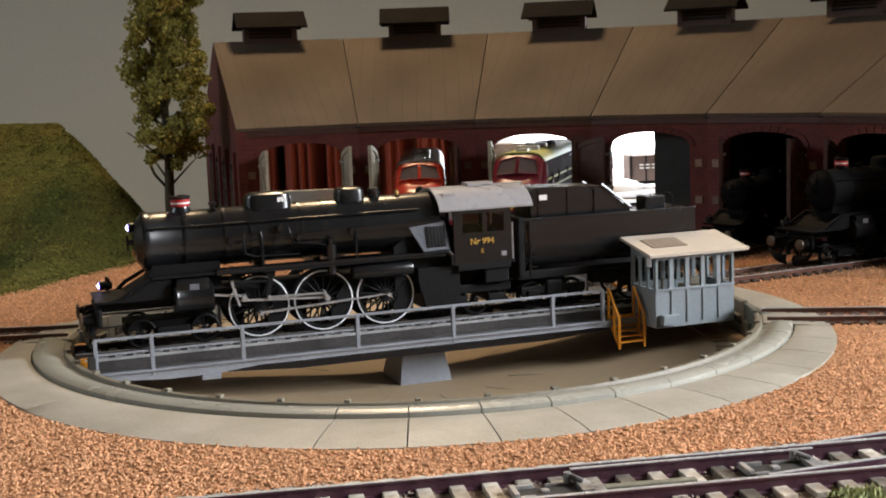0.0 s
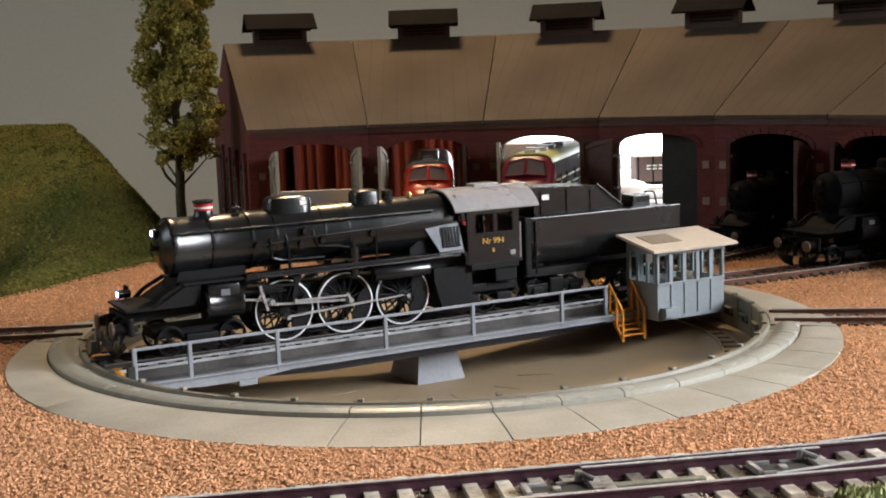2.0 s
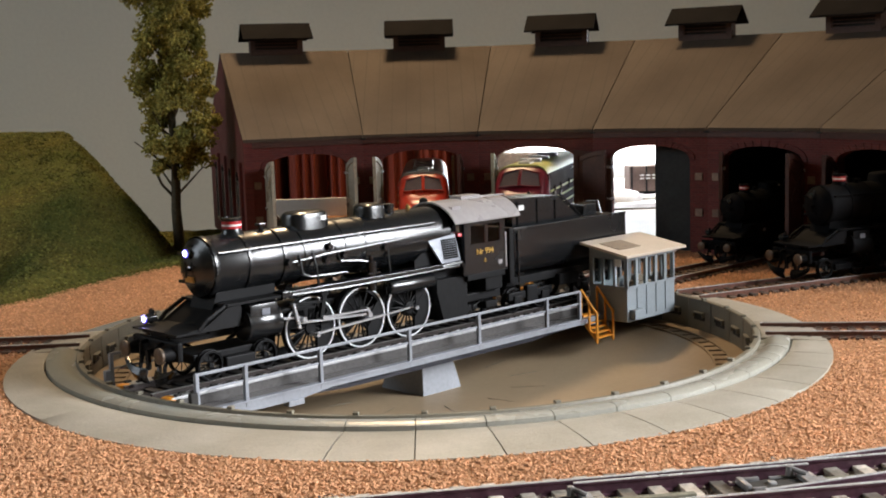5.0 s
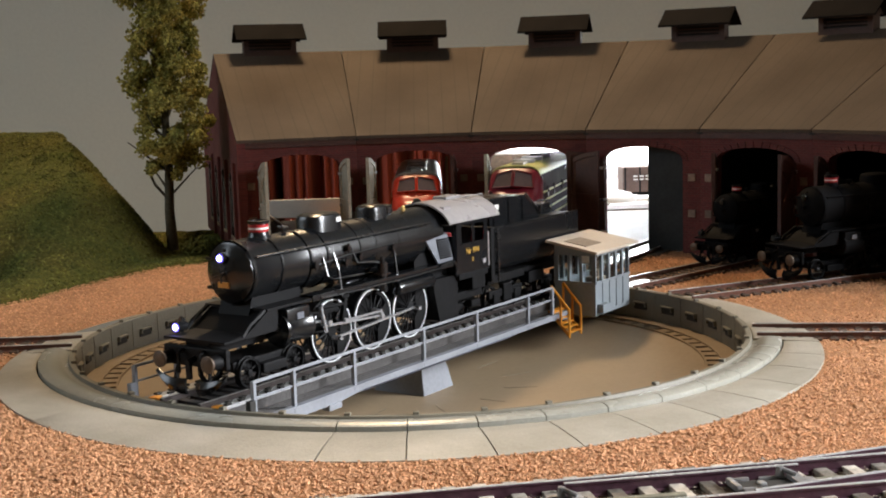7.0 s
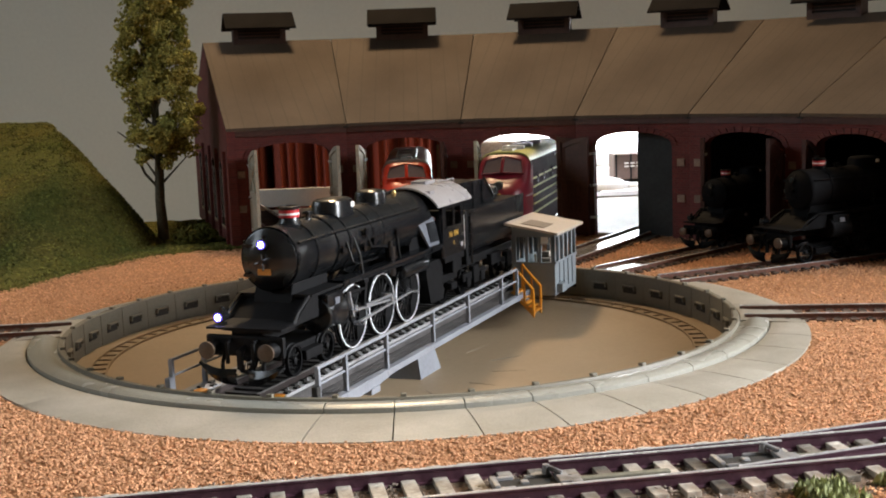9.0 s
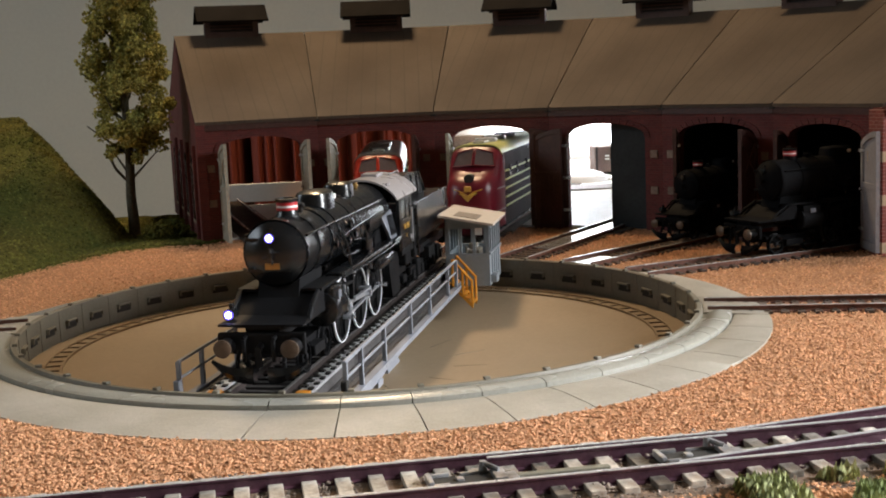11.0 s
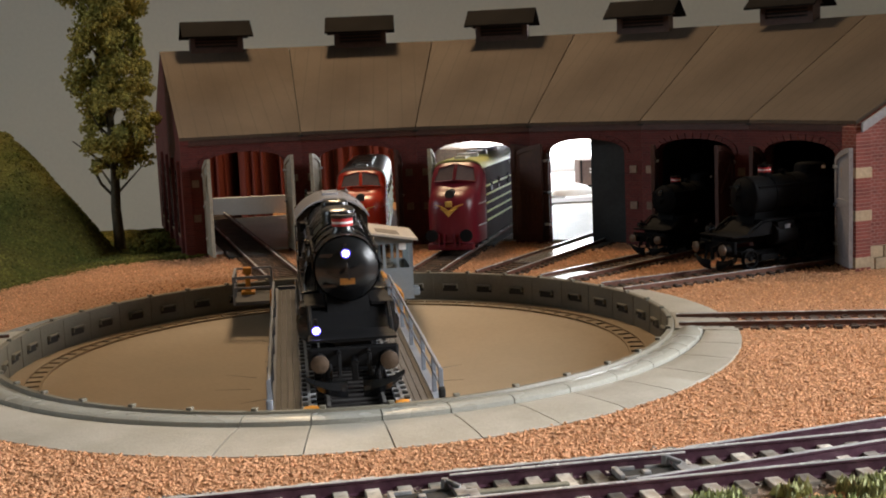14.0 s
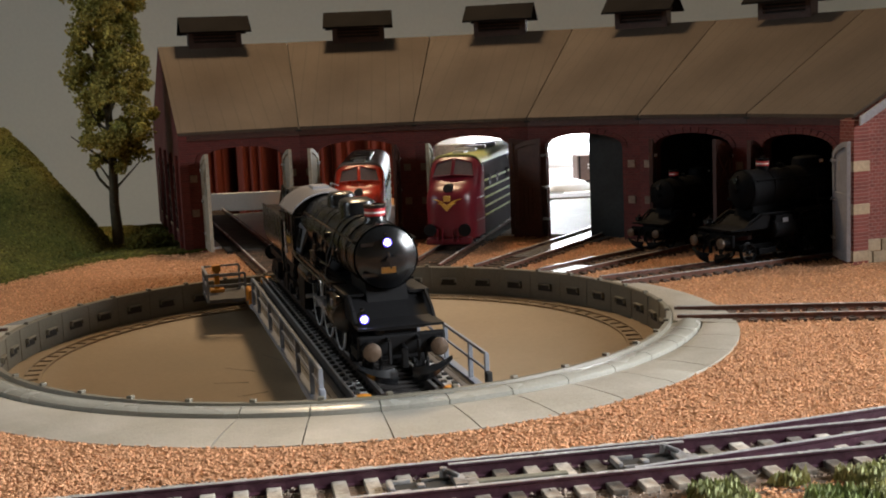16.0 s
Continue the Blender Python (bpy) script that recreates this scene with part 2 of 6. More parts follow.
M_WINDSCREEN = mat("smoky_windscreen", (0.10, 0.075, 0.075), 0.12, bump=0, vary=0.1)
# Maroon of the diesel's side, darkened for the shadow it stands in.
M_DIESELSIDE = mat("shaded_maroon_side", (0.03, 0.014, 0.014), 0.8, vary=0.15, bump=0.03, spec=0.15)
M_FRONTRAIL = mat("purple_brown_rail", (0.085, 0.034, 0.052), 0.42, 0.2, grain=900, vary=0.25, stain=90)
M_BALLAST = mat("dark_ballast", (0.13, 0.095, 0.07), 0.9, grain=800, vary=0.4, bump=0.9, stain=60, tint=(0.2, 0.13, 0.085), spec=0.3)
M_BALLASTGRAIN = mat("mixed_ballast_grain", (0.34, 0.27, 0.21), 0.7, grain=600, vary=0.3, bump=0, stain=80, tint=(0.12, 0.09, 0.07), spec=0.4, island=0.75)
M_CASTING = mat("worn_casting", (0.50, 0.50, 0.50), 0.4, 0.4, grain=500, vary=0.4, bump=0.3, stain=250, tint=(0.10, 0.09, 0.085))
M_ROD = mat("olive_rod", (0.20, 0.19, 0.14), 0.6, vary=0.3, stain=120)
M_YELLOWSIDE = mat("cream_yellow_side", (0.58, 0.58, 0.20), 0.4, vary=0.08, bump=0.03)
M_SILVER = mat("silver_roof", (0.5, 0.5, 0.48), 0.35, 0.6, vary=0.1)
M_WAGON = mat("brown_wagon", (0.12, 0.075, 0.06), 0.7, vary=0.2)


# ---- tools ----
def part(name, bm, material, parent=None, label="", m=None, smooth=False):
    """One mesh object out of bm, drawn in plan units, under a thing or a part."""
    for v in bm.verts:
        v.co *= S
    bmesh.ops.recalc_face_normals(bm, faces=bm.faces)
    mesh = bpy.data.meshes.new(name)
    bm.to_mesh(mesh)
    bm.free()
    mesh.materials.append(material)
    if smooth:
        mesh.shade_smooth()
        mesh.set_sharp_from_angle(angle=radians(38))
    ob = new(name, mesh)
    ob.parent = parent
    if m is not None:
        ob.matrix_basis = at(m)
    return tagged(ob, label) if label else ob


def at(m):
    """A pose in plan units as one in metres."""
    m = m.copy()
    m.translation = m.translation * S
    return m


def thing(name, label, category, group="", kind="", m=None):
    ob = new(name)
    ob.empty_display_size = 0.01
    if m is not None:
        ob.matrix_basis = at(m)
    return tagged(ob, label, category, group, kind)


def piece(name, mesh, parent, m):
    ob = new(name, mesh)
    ob.parent, ob.matrix_basis = parent, at(m)
    return ob


def quads(bm, rings, close=True, caps=True):
    rows = [[bm.verts.new(p) for p in ring] for ring in rings]
    n = len(rows[0])
    for a, b in zip(rows, rows[1:]):
        for i in range(n if close else n - 1):
            j = (i + 1) % n
            bm.faces.new((a[i], a[j], b[j], b[i]))
    if caps:
        bm.faces.new(rows[0][::-1])
        bm.faces.new(rows[-1])
    return bm


def box(bm, x0, x1, y0, y1, z0, z1, bevel=0.0, turn=None):
    vs = [bm.verts.new((x, y, z)) for x in (x0, x1) for y in (y0, y1) for z in (z0, z1)]
    fs = [bm.faces.new([vs[i] for i in f]) for f in ((0, 1, 3, 2), (4, 6, 7, 5), (0, 4, 5, 1), (2, 3, 7, 6), (0, 2, 6, 4), (1, 5, 7, 3))]
    if bevel:
        got = bmesh.ops.bevel(bm, geom=list({e for f in fs for e in f.edges}), offset=bevel, segments=2, affect="EDGES", profile=0.6)
        vs = list({v for f in got["faces"] for v in f.verts})
    if turn is not None:
        bmesh.ops.transform(bm, matrix=turn, verts=vs)
    return bm


def rod(bm, a, b, r, r2=None, seg=10):
    a, b = Vector(a), Vector(b)
    d = (b - a).normalized()
    u = d.orthogonal().normalized()
    w = d.cross(u)
    ring = lambda c, q: [c + q * (u * math.cos(t) + w * math.sin(t)) for t in [2 * math.pi * i / seg for i in range(seg)]]
    return quads(bm, [ring(a, r), ring(b, r if r2 is None else r2)])


def pipe(bm, points, r, seg=6):
    for a, b in zip(points, points[1:]):
        rod(bm, a, b, r, seg=seg)
    return bm


def lathe(bm, profile, origin=(0, 0, 0), axis="z", seg=28, sy=1.0):
    """A turned body; profile in (along, radius)."""
    o = Vector(origin)
    rings = []
    for h, r in profile:
        ring = []
        for i in range(seg):
            t = 2 * math.pi * i / seg
            c, s = max(r, 1e-5) * math.cos(t), max(r, 1e-5) * math.sin(t)
            ring.append(o + Vector({"z": (c, s * sy, h), "x": (h, c, s), "y": (c, h, s)}[axis]))
        rings.append(ring)
    return quads(bm, rings)


def prism(bm, outline, y0, y1, axis="y"):
    """Extrudes a closed outline; axis y: outline in (x, z); axis x: outline in (y, z); axis z: outline in (x, y)."""
    put = {"y": lambda p, h: (p[0], h, p[1]), "x": lambda p, h: (h, p[0], p[1]), "z": lambda p, h: (p[0], p[1], h)}[axis]
    return quads(bm, [[put(p, y0) for p in outline], [put(p, y1) for p in outline]])


def B():
    return bmesh.new()


def polar(r, deg, z=0.0):
    return Vector((r * math.cos(radians(deg)), r * math.sin(radians(deg)), z))


def scatter(name, places, sizes, material, flat=1.0, rnd=None, spikes=False, parent=None):
    """Many small grains or leaf tufts in one mesh."""
    rnd = rnd or np.random.default_rng(3)
    n = len(places)
    if spikes:
        base = np.array([(-0.5, 0, 0), (0.5, 0, 0), (0.1, 0.15, 1.3), (0, -0.5, 0.1), (0.1, 0.5, 0.1), (-0.3, 0, 1.1)], float)
        faces = np.array([(0, 1, 2), (3, 4, 5)])
    else:
        base = np.array([(1, 0, 0), (-1, 0, 0), (0, 1, 0), (0, -1, 0), (0, 0, 1), (0, 0, -1)], float) * 0.5
        faces = np.array([(0, 2, 4), (2, 1, 4), (1, 3, 4), (3, 0, 4), (2, 0, 5), (1, 2, 5), (3, 1, 5), (0, 3, 5)])
    ang = rnd.uniform(0, 2 * np.pi, n)
    c, s = np.cos(ang), np.sin(ang)
    jit = base[None] * rnd.uniform(0.55, 1.45, (n, len(base), 3))
    if not spikes:
        tilt = rnd.uniform(-0.9, 0.9, n)
        ct, st = np.cos(tilt)[:, None], np.sin(tilt)[:, None]
        jit = np.stack([jit[..., 0], jit[..., 1] * ct - jit[..., 2] * st, jit[..., 1] * st + jit[..., 2] * ct], -1)
    v = np.stack([jit[..., 0] * c[:, None] - jit[..., 1] * s[:, None], jit[..., 0] * s[:, None] + jit[..., 1] * c[:, None], jit[..., 2] * flat], -1)
    v = (v * np.asarray(sizes)[:, None, None] + np.asarray(places)[:, None]) * S
    f = (faces[None] + (np.arange(n) * len(base))[:, None, None]).reshape(-1, 3)
    mesh = bpy.data.meshes.new(name)
    mesh.from_pydata(v.reshape(-1, 3), [], f)
    mesh.materials.append(material)
    ob = new(name, mesh)
    ob.parent = parent
    return ob


# ---- room ----
def room():
    for name, dims in (("wall_north", (-1.9, 1.16, 1.50, 1.54, -0.8, 1.6)), ("wall_south", (-1.9, 1.16, -2.04, -2.0, -0.8, 1.6)), ("wall_west", (-1.94, -1.9, -2.0, 1.54, -0.8, 1.6)),
                       ("wall_east", (1.16, 1.20, -2.0, 1.54, -0.8, 1.6)), ("ceiling", (-1.94, 1.2, -2.04, 1.54, 1.6, 1.64)), ("floor", (-1.94, 1.2, -2.04, 1.54, -0.84, -0.8))):
        tagged(part(name, box(B(), *dims), M_WALL), "plain greyish cream painted room " + name.split("_")[0], name.split("_")[0], kind="structure")


room()

# ---- ground ----
PIT, EDGE_Y, EDGE_R = 0.155, -0.023, 0.181


def apron_reach(deg):
    """How far the concrete apron goes from the pivot: a circle set a little towards the viewer."""
    a = radians(deg)
    b = EDGE_Y * math.sin(a)
    return b + math.sqrt(max(0, b * b - EDGE_Y ** 2 + EDGE_R ** 2))


def ground():
    bm = B()
    inner = [polar(max(apron_reach(d), 0.1585) - 0.002, d, -0.0012) for d in range(0, 360, 3)]
    rings = [inner]
    for k in (0.02, 0.06, 0.12):
        rings.append([v + v.normalized() * k + Vector((0, 0, 0.0)) for v in inner])
    outer = []
    for d in range(0, 360, 3):
        c, s = math.cos(radians(d)), math.sin(radians(d))
        k = min(1.1 / max(abs(c), 1e-6), (1.2 if s > 0 else 0.75) / max(abs(s), 1e-6))
        x, y = k * c, k * s
        if x < -0.19 and y > 0.3:
            k = 0.47 / s
            x, y = k * c, 0.47
        outer.append((x, y, -0.0012))
    rings.append(outer)
    quads(bm, rings, caps=False)
    return tagged(part("ground", bm, M_SAND), "orange-brown crushed gravel spread over the layout board", "gravel", kind="structure")


ground()
_r = np.random.default_rng(5)


def gravel():
    n = 190000
    x, y = _r.uniform(-0.27, 0.30, n), _r.uniform(-0.31, -0.08, n)
    back = _r.random(n) < 0.42
    x, y = np.where(back, _r.uniform(-0.32, 0.32, n), x), np.where(back, _r.uniform(-0.1, 0.29, n), y)
    ang = np.degrees(np.arctan2(y, x))
    reach = np.maximum(0.1585, np.interp(ang, np.arange(-180, 181), [apron_reach(a) for a in range(-180, 181)]))
    far = np.hypot(x, y)
    ok = (far > reach + _r.normal(0.0004, 0.0007, n)) & (far < 0.31 + 0.3 * (y < 0)) & (np.abs(x) < 0.22 + (y + 0.31) * 0.5)
    x, y = x[ok], y[ok]
    size = _r.uniform(0.0006, 0.0015, len(x))
    ob = scatter("gravel_grains", np.stack([x, y, np.full(len(x), -0.0009)], 1), size, M_GRAIN, 0.7, _r)
    tagged(ob, "loose orange-brown gravel grains lying on the board", "gravel", kind="stuff")


gravel()


# ---- turntable pit ----
def sweep(bm, profile, a0, a1, step=1.5, limit=None):
    """Sweeps a closed profile of (r, z) round the pivot from a0 to a1 degrees."""
    n = max(2, int(abs(a1 - a0) / step) + 1)
    rings = []
    for i in range(n):
        d = a0 + (a1 - a0) * i / (n - 1)
        top = limit(d) if limit else 9
        rings.append([polar(min(r, top), d, z) for r, z in profile])
    return quads(bm, rings)


def pit():
    t = thing("turntable_pit", "round sunken turntable pit of grey-beige moulded concrete", "turntable pit", kind="structure")
    # dished floor with a shelf for the ring rail
    bm = B()
    prof = [(0.003, -0.0275), (0.03, -0.0272), (0.09, -0.0225), (0.13, -0.0172), (0.134, -0.0152), (0.1548, -0.0150)]
    quads(bm, [[polar(r, d, z) for d in range(0, 360, 3)] for r, z in prof], caps=False)
    part("pit_floor", bm, M_PITFLOOR, t, "smooth tan dished pit floor", smooth=True)
    bm = B()
    prof = [(0.1547, -0.0152), (0.1547, 0.0006), (0.1552, 0.0011), (0.1572, 0.0011), (0.1576, 0.0004), (0.1580, -0.016)]
    quads(bm, [[polar(r, d, z) for d in range(0, 360, 2)] for r, z in prof], caps=False)
    part("pit_wall", bm, M_PITWALL, t, "grey-beige pit wall with a thin lip", smooth=True)
    groove = prism(B(), [(0.044, -0.02588), (0.060, -0.02475), (0.060, -0.0252), (0.044, -0.0268)], -0.0001, 0.0001)
    groove = part("floor_joint", groove, M_PITWALL, t, "", pose(0, 0, 0, 0, 0, -107))
    for i in range(1, 12):
        piece("floor_joint", groove.data, t, pose(0, 0, 0, 0, 0, -107 + 30 * i))
    # ring rail on ties
    for r in (0.1375, 0.1455):
        part("ring_rail", sweep(B(), [(r - 0.0005, -0.0152), (r - 0.0005, -0.0142), (r + 0.0005, -0.0142), (r + 0.0005, -0.0152)], 0, 360), M_PITFLOOR, t)
    tie = B()
    box(tie, 0.1380, 0.1450, -0.0006, 0.0006, -0.0153, -0.0145)
    first = part("tie", tie, M_RINGTIE, t)
    for i in range(1, 90):
        piece("tie", first.data, t, pose(0, 0, 0, 0, 0, i * 4))
    # slotted cable brackets in the wall; each slot's shade is a near-black block
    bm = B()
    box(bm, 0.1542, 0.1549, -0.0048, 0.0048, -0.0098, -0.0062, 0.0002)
    slot = part("wall_slot", bm, M_DARK, t, "wall slot, its shade painted as a near-black block", pose(0, 0, 0, 0, 0, 3))
    bm = B()
    box(bm, 0.1544, 0.1549, -0.0003, 0.0003, -0.0148, 0.0002)
    lg = B()
    box(lg, 0.1528, 0.1548, -0.0046, 0.0046, -0.0062, -0.0054, 0.0002)
    for y in (-0.0044, 0.0044):
        box(lg, 0.1530, 0.1548, y - 0.0004, y + 0.0004, -0.0080, -0.0060)
    ledge = part("slot_hood", lg, M_PITWALL, t, "", pose(0, 0, 0, 0, 0, 3))
    rib = part("wall_rib", bm, M_PITWALL, t, "", pose(0, 0, 0, 0, 0, 7))
    for i in range(1, 45):
        piece("wall_slot", slot.data, t, pose(0, 0, 0, 0, 0, 3 + i * 8))
        piece("slot_hood", ledge.data, t, pose(0, 0, 0, 0, 0, 3 + i * 8))
        piece("wall_rib", rib.data, t, pose(0, 0, 0, 0, 0, 7 + i * 8))
    bm = B()
    box(bm, 0.1543, 0.1566, -0.0011, 0.0011, 0.0009, 0.0022, 0.0003)
    stud = part("rim_stud", bm, M_PITWALL, t, "", pose(0, 0, 0, 0, 0, -90))
    for i in range(1, 40):
        piece("rim_stud", stud.data, t, pose(0, 0, 0, 0, 0, -90 + i * 9))
    # rounded kerb and sloping apron, in sections
    kerb = [(0.1577, -0.006), (0.1577, -0.0004), (0.1590, -0.0004), (0.1604, 0.0002), (0.1625, 0.0015), (0.1650, 0.0019), (0.1685, 0.0017), (0.1703, 0.0009), (0.1708, -0.006)]
    slab = [(0.1712, -0.008), (0.1712, -0.0007), (0.1718, -0.0004), (0.180, -0.0001), (0.196, -0.0004), (0.2052, -0.0009), (0.2062, -0.0022), (0.2062, -0.008)]
    flat = [(0.1580, -0.008), (0.1580, 0.0002), (0.1586, 0.0005), (0.196, -0.0003), (0.2052, -0.0009), (0.2062, -0.0022), (0.2062, -0.008)]
    joints = [170.0, 185.5, 260.6] + [268.9 + 8.25 * i for i in range(10)] + [356.5, 385.0]
    for a, b in zip(joints, joints[1:]):
        g = 0.07
        edge = a < 180 or a > 343
        if not edge:
            part("kerb_section", sweep(B(), kerb, a + g, b - g, 1.0, apron_reach), M_RIM, t, smooth=True)
        part("apron_slab", sweep(B(), flat if edge else slab, a + g, b - g, 1.0, apron_reach), M_CONCRETE, t, smooth=True)
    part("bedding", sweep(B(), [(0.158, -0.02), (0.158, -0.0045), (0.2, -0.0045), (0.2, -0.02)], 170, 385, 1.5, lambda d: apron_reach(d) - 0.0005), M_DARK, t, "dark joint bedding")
    return t


pit()


# ---- tracks ----
def rail_section(bm, a, b, top, heads=False, foot=0.0031):
    """One rail from a to b: foot, web and head, or its bright running surface alone."""
    a, b = Vector(a), Vector(b)
    d = (b - a).normalized()
    side = Vector((-d.y, d.x, 0))
    shape = [(-0.0006, top - 0.00025), (-0.0006, top), (0.0006, top), (0.0006, top - 0.00025)] if heads else \
        [(-0.0013, top - foot), (-0.0013, top - foot + 0.0004), (-0.0004, top - foot + 0.0009), (-0.0004, top - 0.001), (-0.0007, top - 0.0007), (-0.0007, top - 0.0002), (0.0007, top - 0.0002), (0.0007, top - 0.0007),
         (0.0004, top - 0.001), (0.0004, top - foot + 0.0009), (0.0013, top - foot + 0.0004), (0.0013, top - foot)]
    return quads(bm, [[p + side * s + Vector((0, 0, z)) for s, z in shape] for p in (a, b)])


RAILTOP = 0.0020


def track(label, a, b, gauge=0.0203, pitch=0.0072, sleeper=None, width=0.0300):
    """A straight track from a to b in plan."""
    a, b = Vector((*a, 0)), Vector((*b, 0))
    d = (b - a).normalized()
    side = Vector((-d.y, d.x, 0)) * gauge / 2
    t = thing("track", label, "railway track", "tracks")
    for s in (-1, 1):
        r = part("rail", rail_section(B(), a + side * s, b + side * s, RAILTOP), M_RUST, t, "rust-brown rail")
        part("rail_head", rail_section(B(), a + side * s, b + side * s, RAILTOP + 0.0001, True), M_RAIL, r, "worn bright rail head")
    bm = box(B(), -0.0018, 0.0018, -width / 2, width / 2, -0.0026, -0.0008, 0.0002)
    for k in (-1, 1):
        box(bm, -0.0009, 0.0009, k * gauge / 2 - 0.002, k * gauge / 2 + 0.002, -0.0009, -0.0004)
    deg = math.degrees(math.atan2(d.y, d.x))
    n = int((b - a).length / pitch)
    first = None
    for i in range(n):
        p = a + d * (pitch * (i + 0.6))
        m = pose(p.x, p.y, 0.0006, 0, 0, deg)
        if first is None:
            first = part("sleeper", bm, sleeper or M_SLEEPER, t, "", m)
        else:
            piece("sleeper", first.data, t, m)
    return t


FAN = [103.6, 88.5, 73.4, 58.0, 42.2, 25.2]


def tracks():
    for k, deg in enumerate(FAN):
        far = 0.62 if k == 0 else 0.56
        track("rusty model track running from the pit into the engine shed", polar(0.1592, deg)[:2], polar(far, deg + (0, 0, 0, 0, 0, -0.6)[k])[:2])
    # Glossy plates added between the rails to reflect the bright gate as glare.
    for k, r0, r1 in ((3, 0.205, 0.33), (4, 0.161, 0.187)):
        bm = box(B(), r0, r1, -0.0088, 0.0088, -0.0005, 0.0006, 0.0002)
        tagged(part("glare_plate", bm, M_GLOSS, m=pose(0, 0, 0, 0, 0, FAN[k])), "glossy grey plate added between the rails to catch the glare", "plate")
    track("rusty model track leading away beside the gravel", polar(0.1592, 179.2)[:2], (-0.9, -0.012))
    track("rusty model track leading away beside the gravel", polar(0.1592, -10.9)[:2], (0.9, -0.155))


tracks()


def turnout():
    """The switch along the layout's front edge."""
    t = thing("turnout", "model railway turnout with bright rail heads and weathered sleepers", "railway switch", "tracks")
    base = Vector((0.1027, -0.2604, 0))
    d = Vector((math.cos(radians(7.5)), math.sin(radians(7.5)), 0))
    n = Vector((-d.y, d.x, 0))
    top = 0.0042
    gauge = 0.0236
    turn = Matrix.Rotation(radians(8.8), 3, "Z") @ d
    lines = [(base - d * 0.5, base + d * 0.5), (base - d * 0.5 + n * gauge, base + d * 0.5 + n * gauge)]
    lines += [(base - d * 0.011 + n * 0.0016, base - d * 0.011 + n * 0.0016 + turn * 0.45), (base + d * 0.012 + n * (gauge + 0.0012), base + d * 0.012 + n * (gauge + 0.0012) + turn * 0.45)]
    lines += [(base - d * 0.060 + n * (gauge - 0.0032), base + d * 0.010 + n * (gauge - 0.0032))]
    for a, b in lines:
        r = part("rail", rail_section(B(), a, b, top, foot=0.0046), M_FRONTRAIL, t, "purple-brown rail")
        part("rail_head", rail_section(B(), a, b, top + 0.0001, True), M_RAIL, r, "worn bright rail head")
    deg = math.degrees(math.atan2(d.y, d.x))
    bm = box(B(), -0.0021, 0.0021, -0.0075, 0.0345, -0.0022, 0.0006, 0.0003)
    first = None
    for i in range(-38, 44):
        p = base + d * (0.0091 * i)
        m = pose(p.x, p.y, 0.0008, 0, 0, deg)
        if first is None:
            first = part("sleeper", bm, M_SLEEPER_PALE, t, "", m)
        else:
            piece("sleeper", first.data, t, m)
    # two point machines, each a black plate with worn castings and a rod
    for name, along, across, reach in (("point_machine", -0.0660, 0.0095, 0.026), ("point_machine", -0.0012, 0.0115, 0.036)):
        m = Matrix.Translation(base + n * across + d * along) @ pose(0, 0, 0, 0, 0, deg)
        g = part(name, box(B(), -0.0125, 0.0110, -0.0042, 0.0042, 0.0008, 0.0022, 0.0004, m), M_DARK, t, "black point machine between the rails")
        for x0, x1, y0, y1, z1 in ((-0.0128, -0.0112, -0.0040, 0.0042, 0.0036), (-0.0112, -0.0060, 0.0034, 0.0046, 0.0032), (-0.0112, -0.0070, -0.0046, -0.0036, 0.0030), (0.0052, 0.0088, -0.0046, 0.0040, 0.0034), (0.0088, 0.0118, -0.0050, 0.0012, 0.0030),
                                   (-0.0030, 0.0052, 0.0036, 0.0044, 0.0030), (-0.0048, -0.0026, -0.0012, 0.0014, 0.0029)):
            part("casting", box(B(), x0, x1, y0, y1, 0.0016, z1, 0.0004, m), M_CASTING, g, "worn bare metal casting")
        bm = rod(B(), m @ Vector((0.0034, 0.0040, 0.0030)), m @ Vector((0.0034, 0.0040, 0.0056)), 0.0013, 0.0010, 10)
        rod(bm, m @ Vector((0.0034, 0.0040, 0.0050)), m @ Vector((0.0072, 0.0014, 0.0036)), 0.0008, seg=8)
        part("lever", bm, M_CASTING, g, "worn metal lever")
        part("point_rod", box(B(), 0.0118, 0.0118 + reach, -0.0014, 0.0012, 0.0010, 0.0024, 0.0003, m), M_ROD, g, "dull olive-grey rod")
    # ballast bed under the switch
    bm = B()
    c = base + n * 0.012
    quads(bm, [[c - d * 0.5 + n * s + Vector((0, 0, z)) for s, z in ((-0.028, -0.0022), (-0.022, -0.0003), (0.024, -0.0003), (0.030, -0.0022))],
               [c + d * 0.5 + n * s + Vector((0, 0, z)) for s, z in ((-0.028, -0.0022), (-0.022, -0.0003), (0.024, -0.0003), (0.030, -0.0022))]])
    part("ballast_bed", bm, M_BALLAST, t, "dark brown ballast between the sleepers")
    rnd = np.random.default_rng(17)
    k = 9000
    along, across = rnd.uniform(-0.26, 0.20, k), rnd.uniform(-0.011, 0.036, k)
    spot = np.array([(*(base + d * u + n * v)[:2], 0.0) for u, v in zip(along, across)])
    spot[:, 2] = -0.0003 + np.array([max(0.0, noise.noise((u * 70, v * 70, 5))) for u, v in zip(along, across)]) * 0.0035
    tagged(scatter("ballast_grains", spot, rnd.uniform(0.0005, 0.0014, k), M_BALLASTGRAIN, 0.8, rnd), "mixed grey and brown ballast grains among the sleepers", "gravel", kind="stuff")
    return base, d, n


SWITCH = turnout()


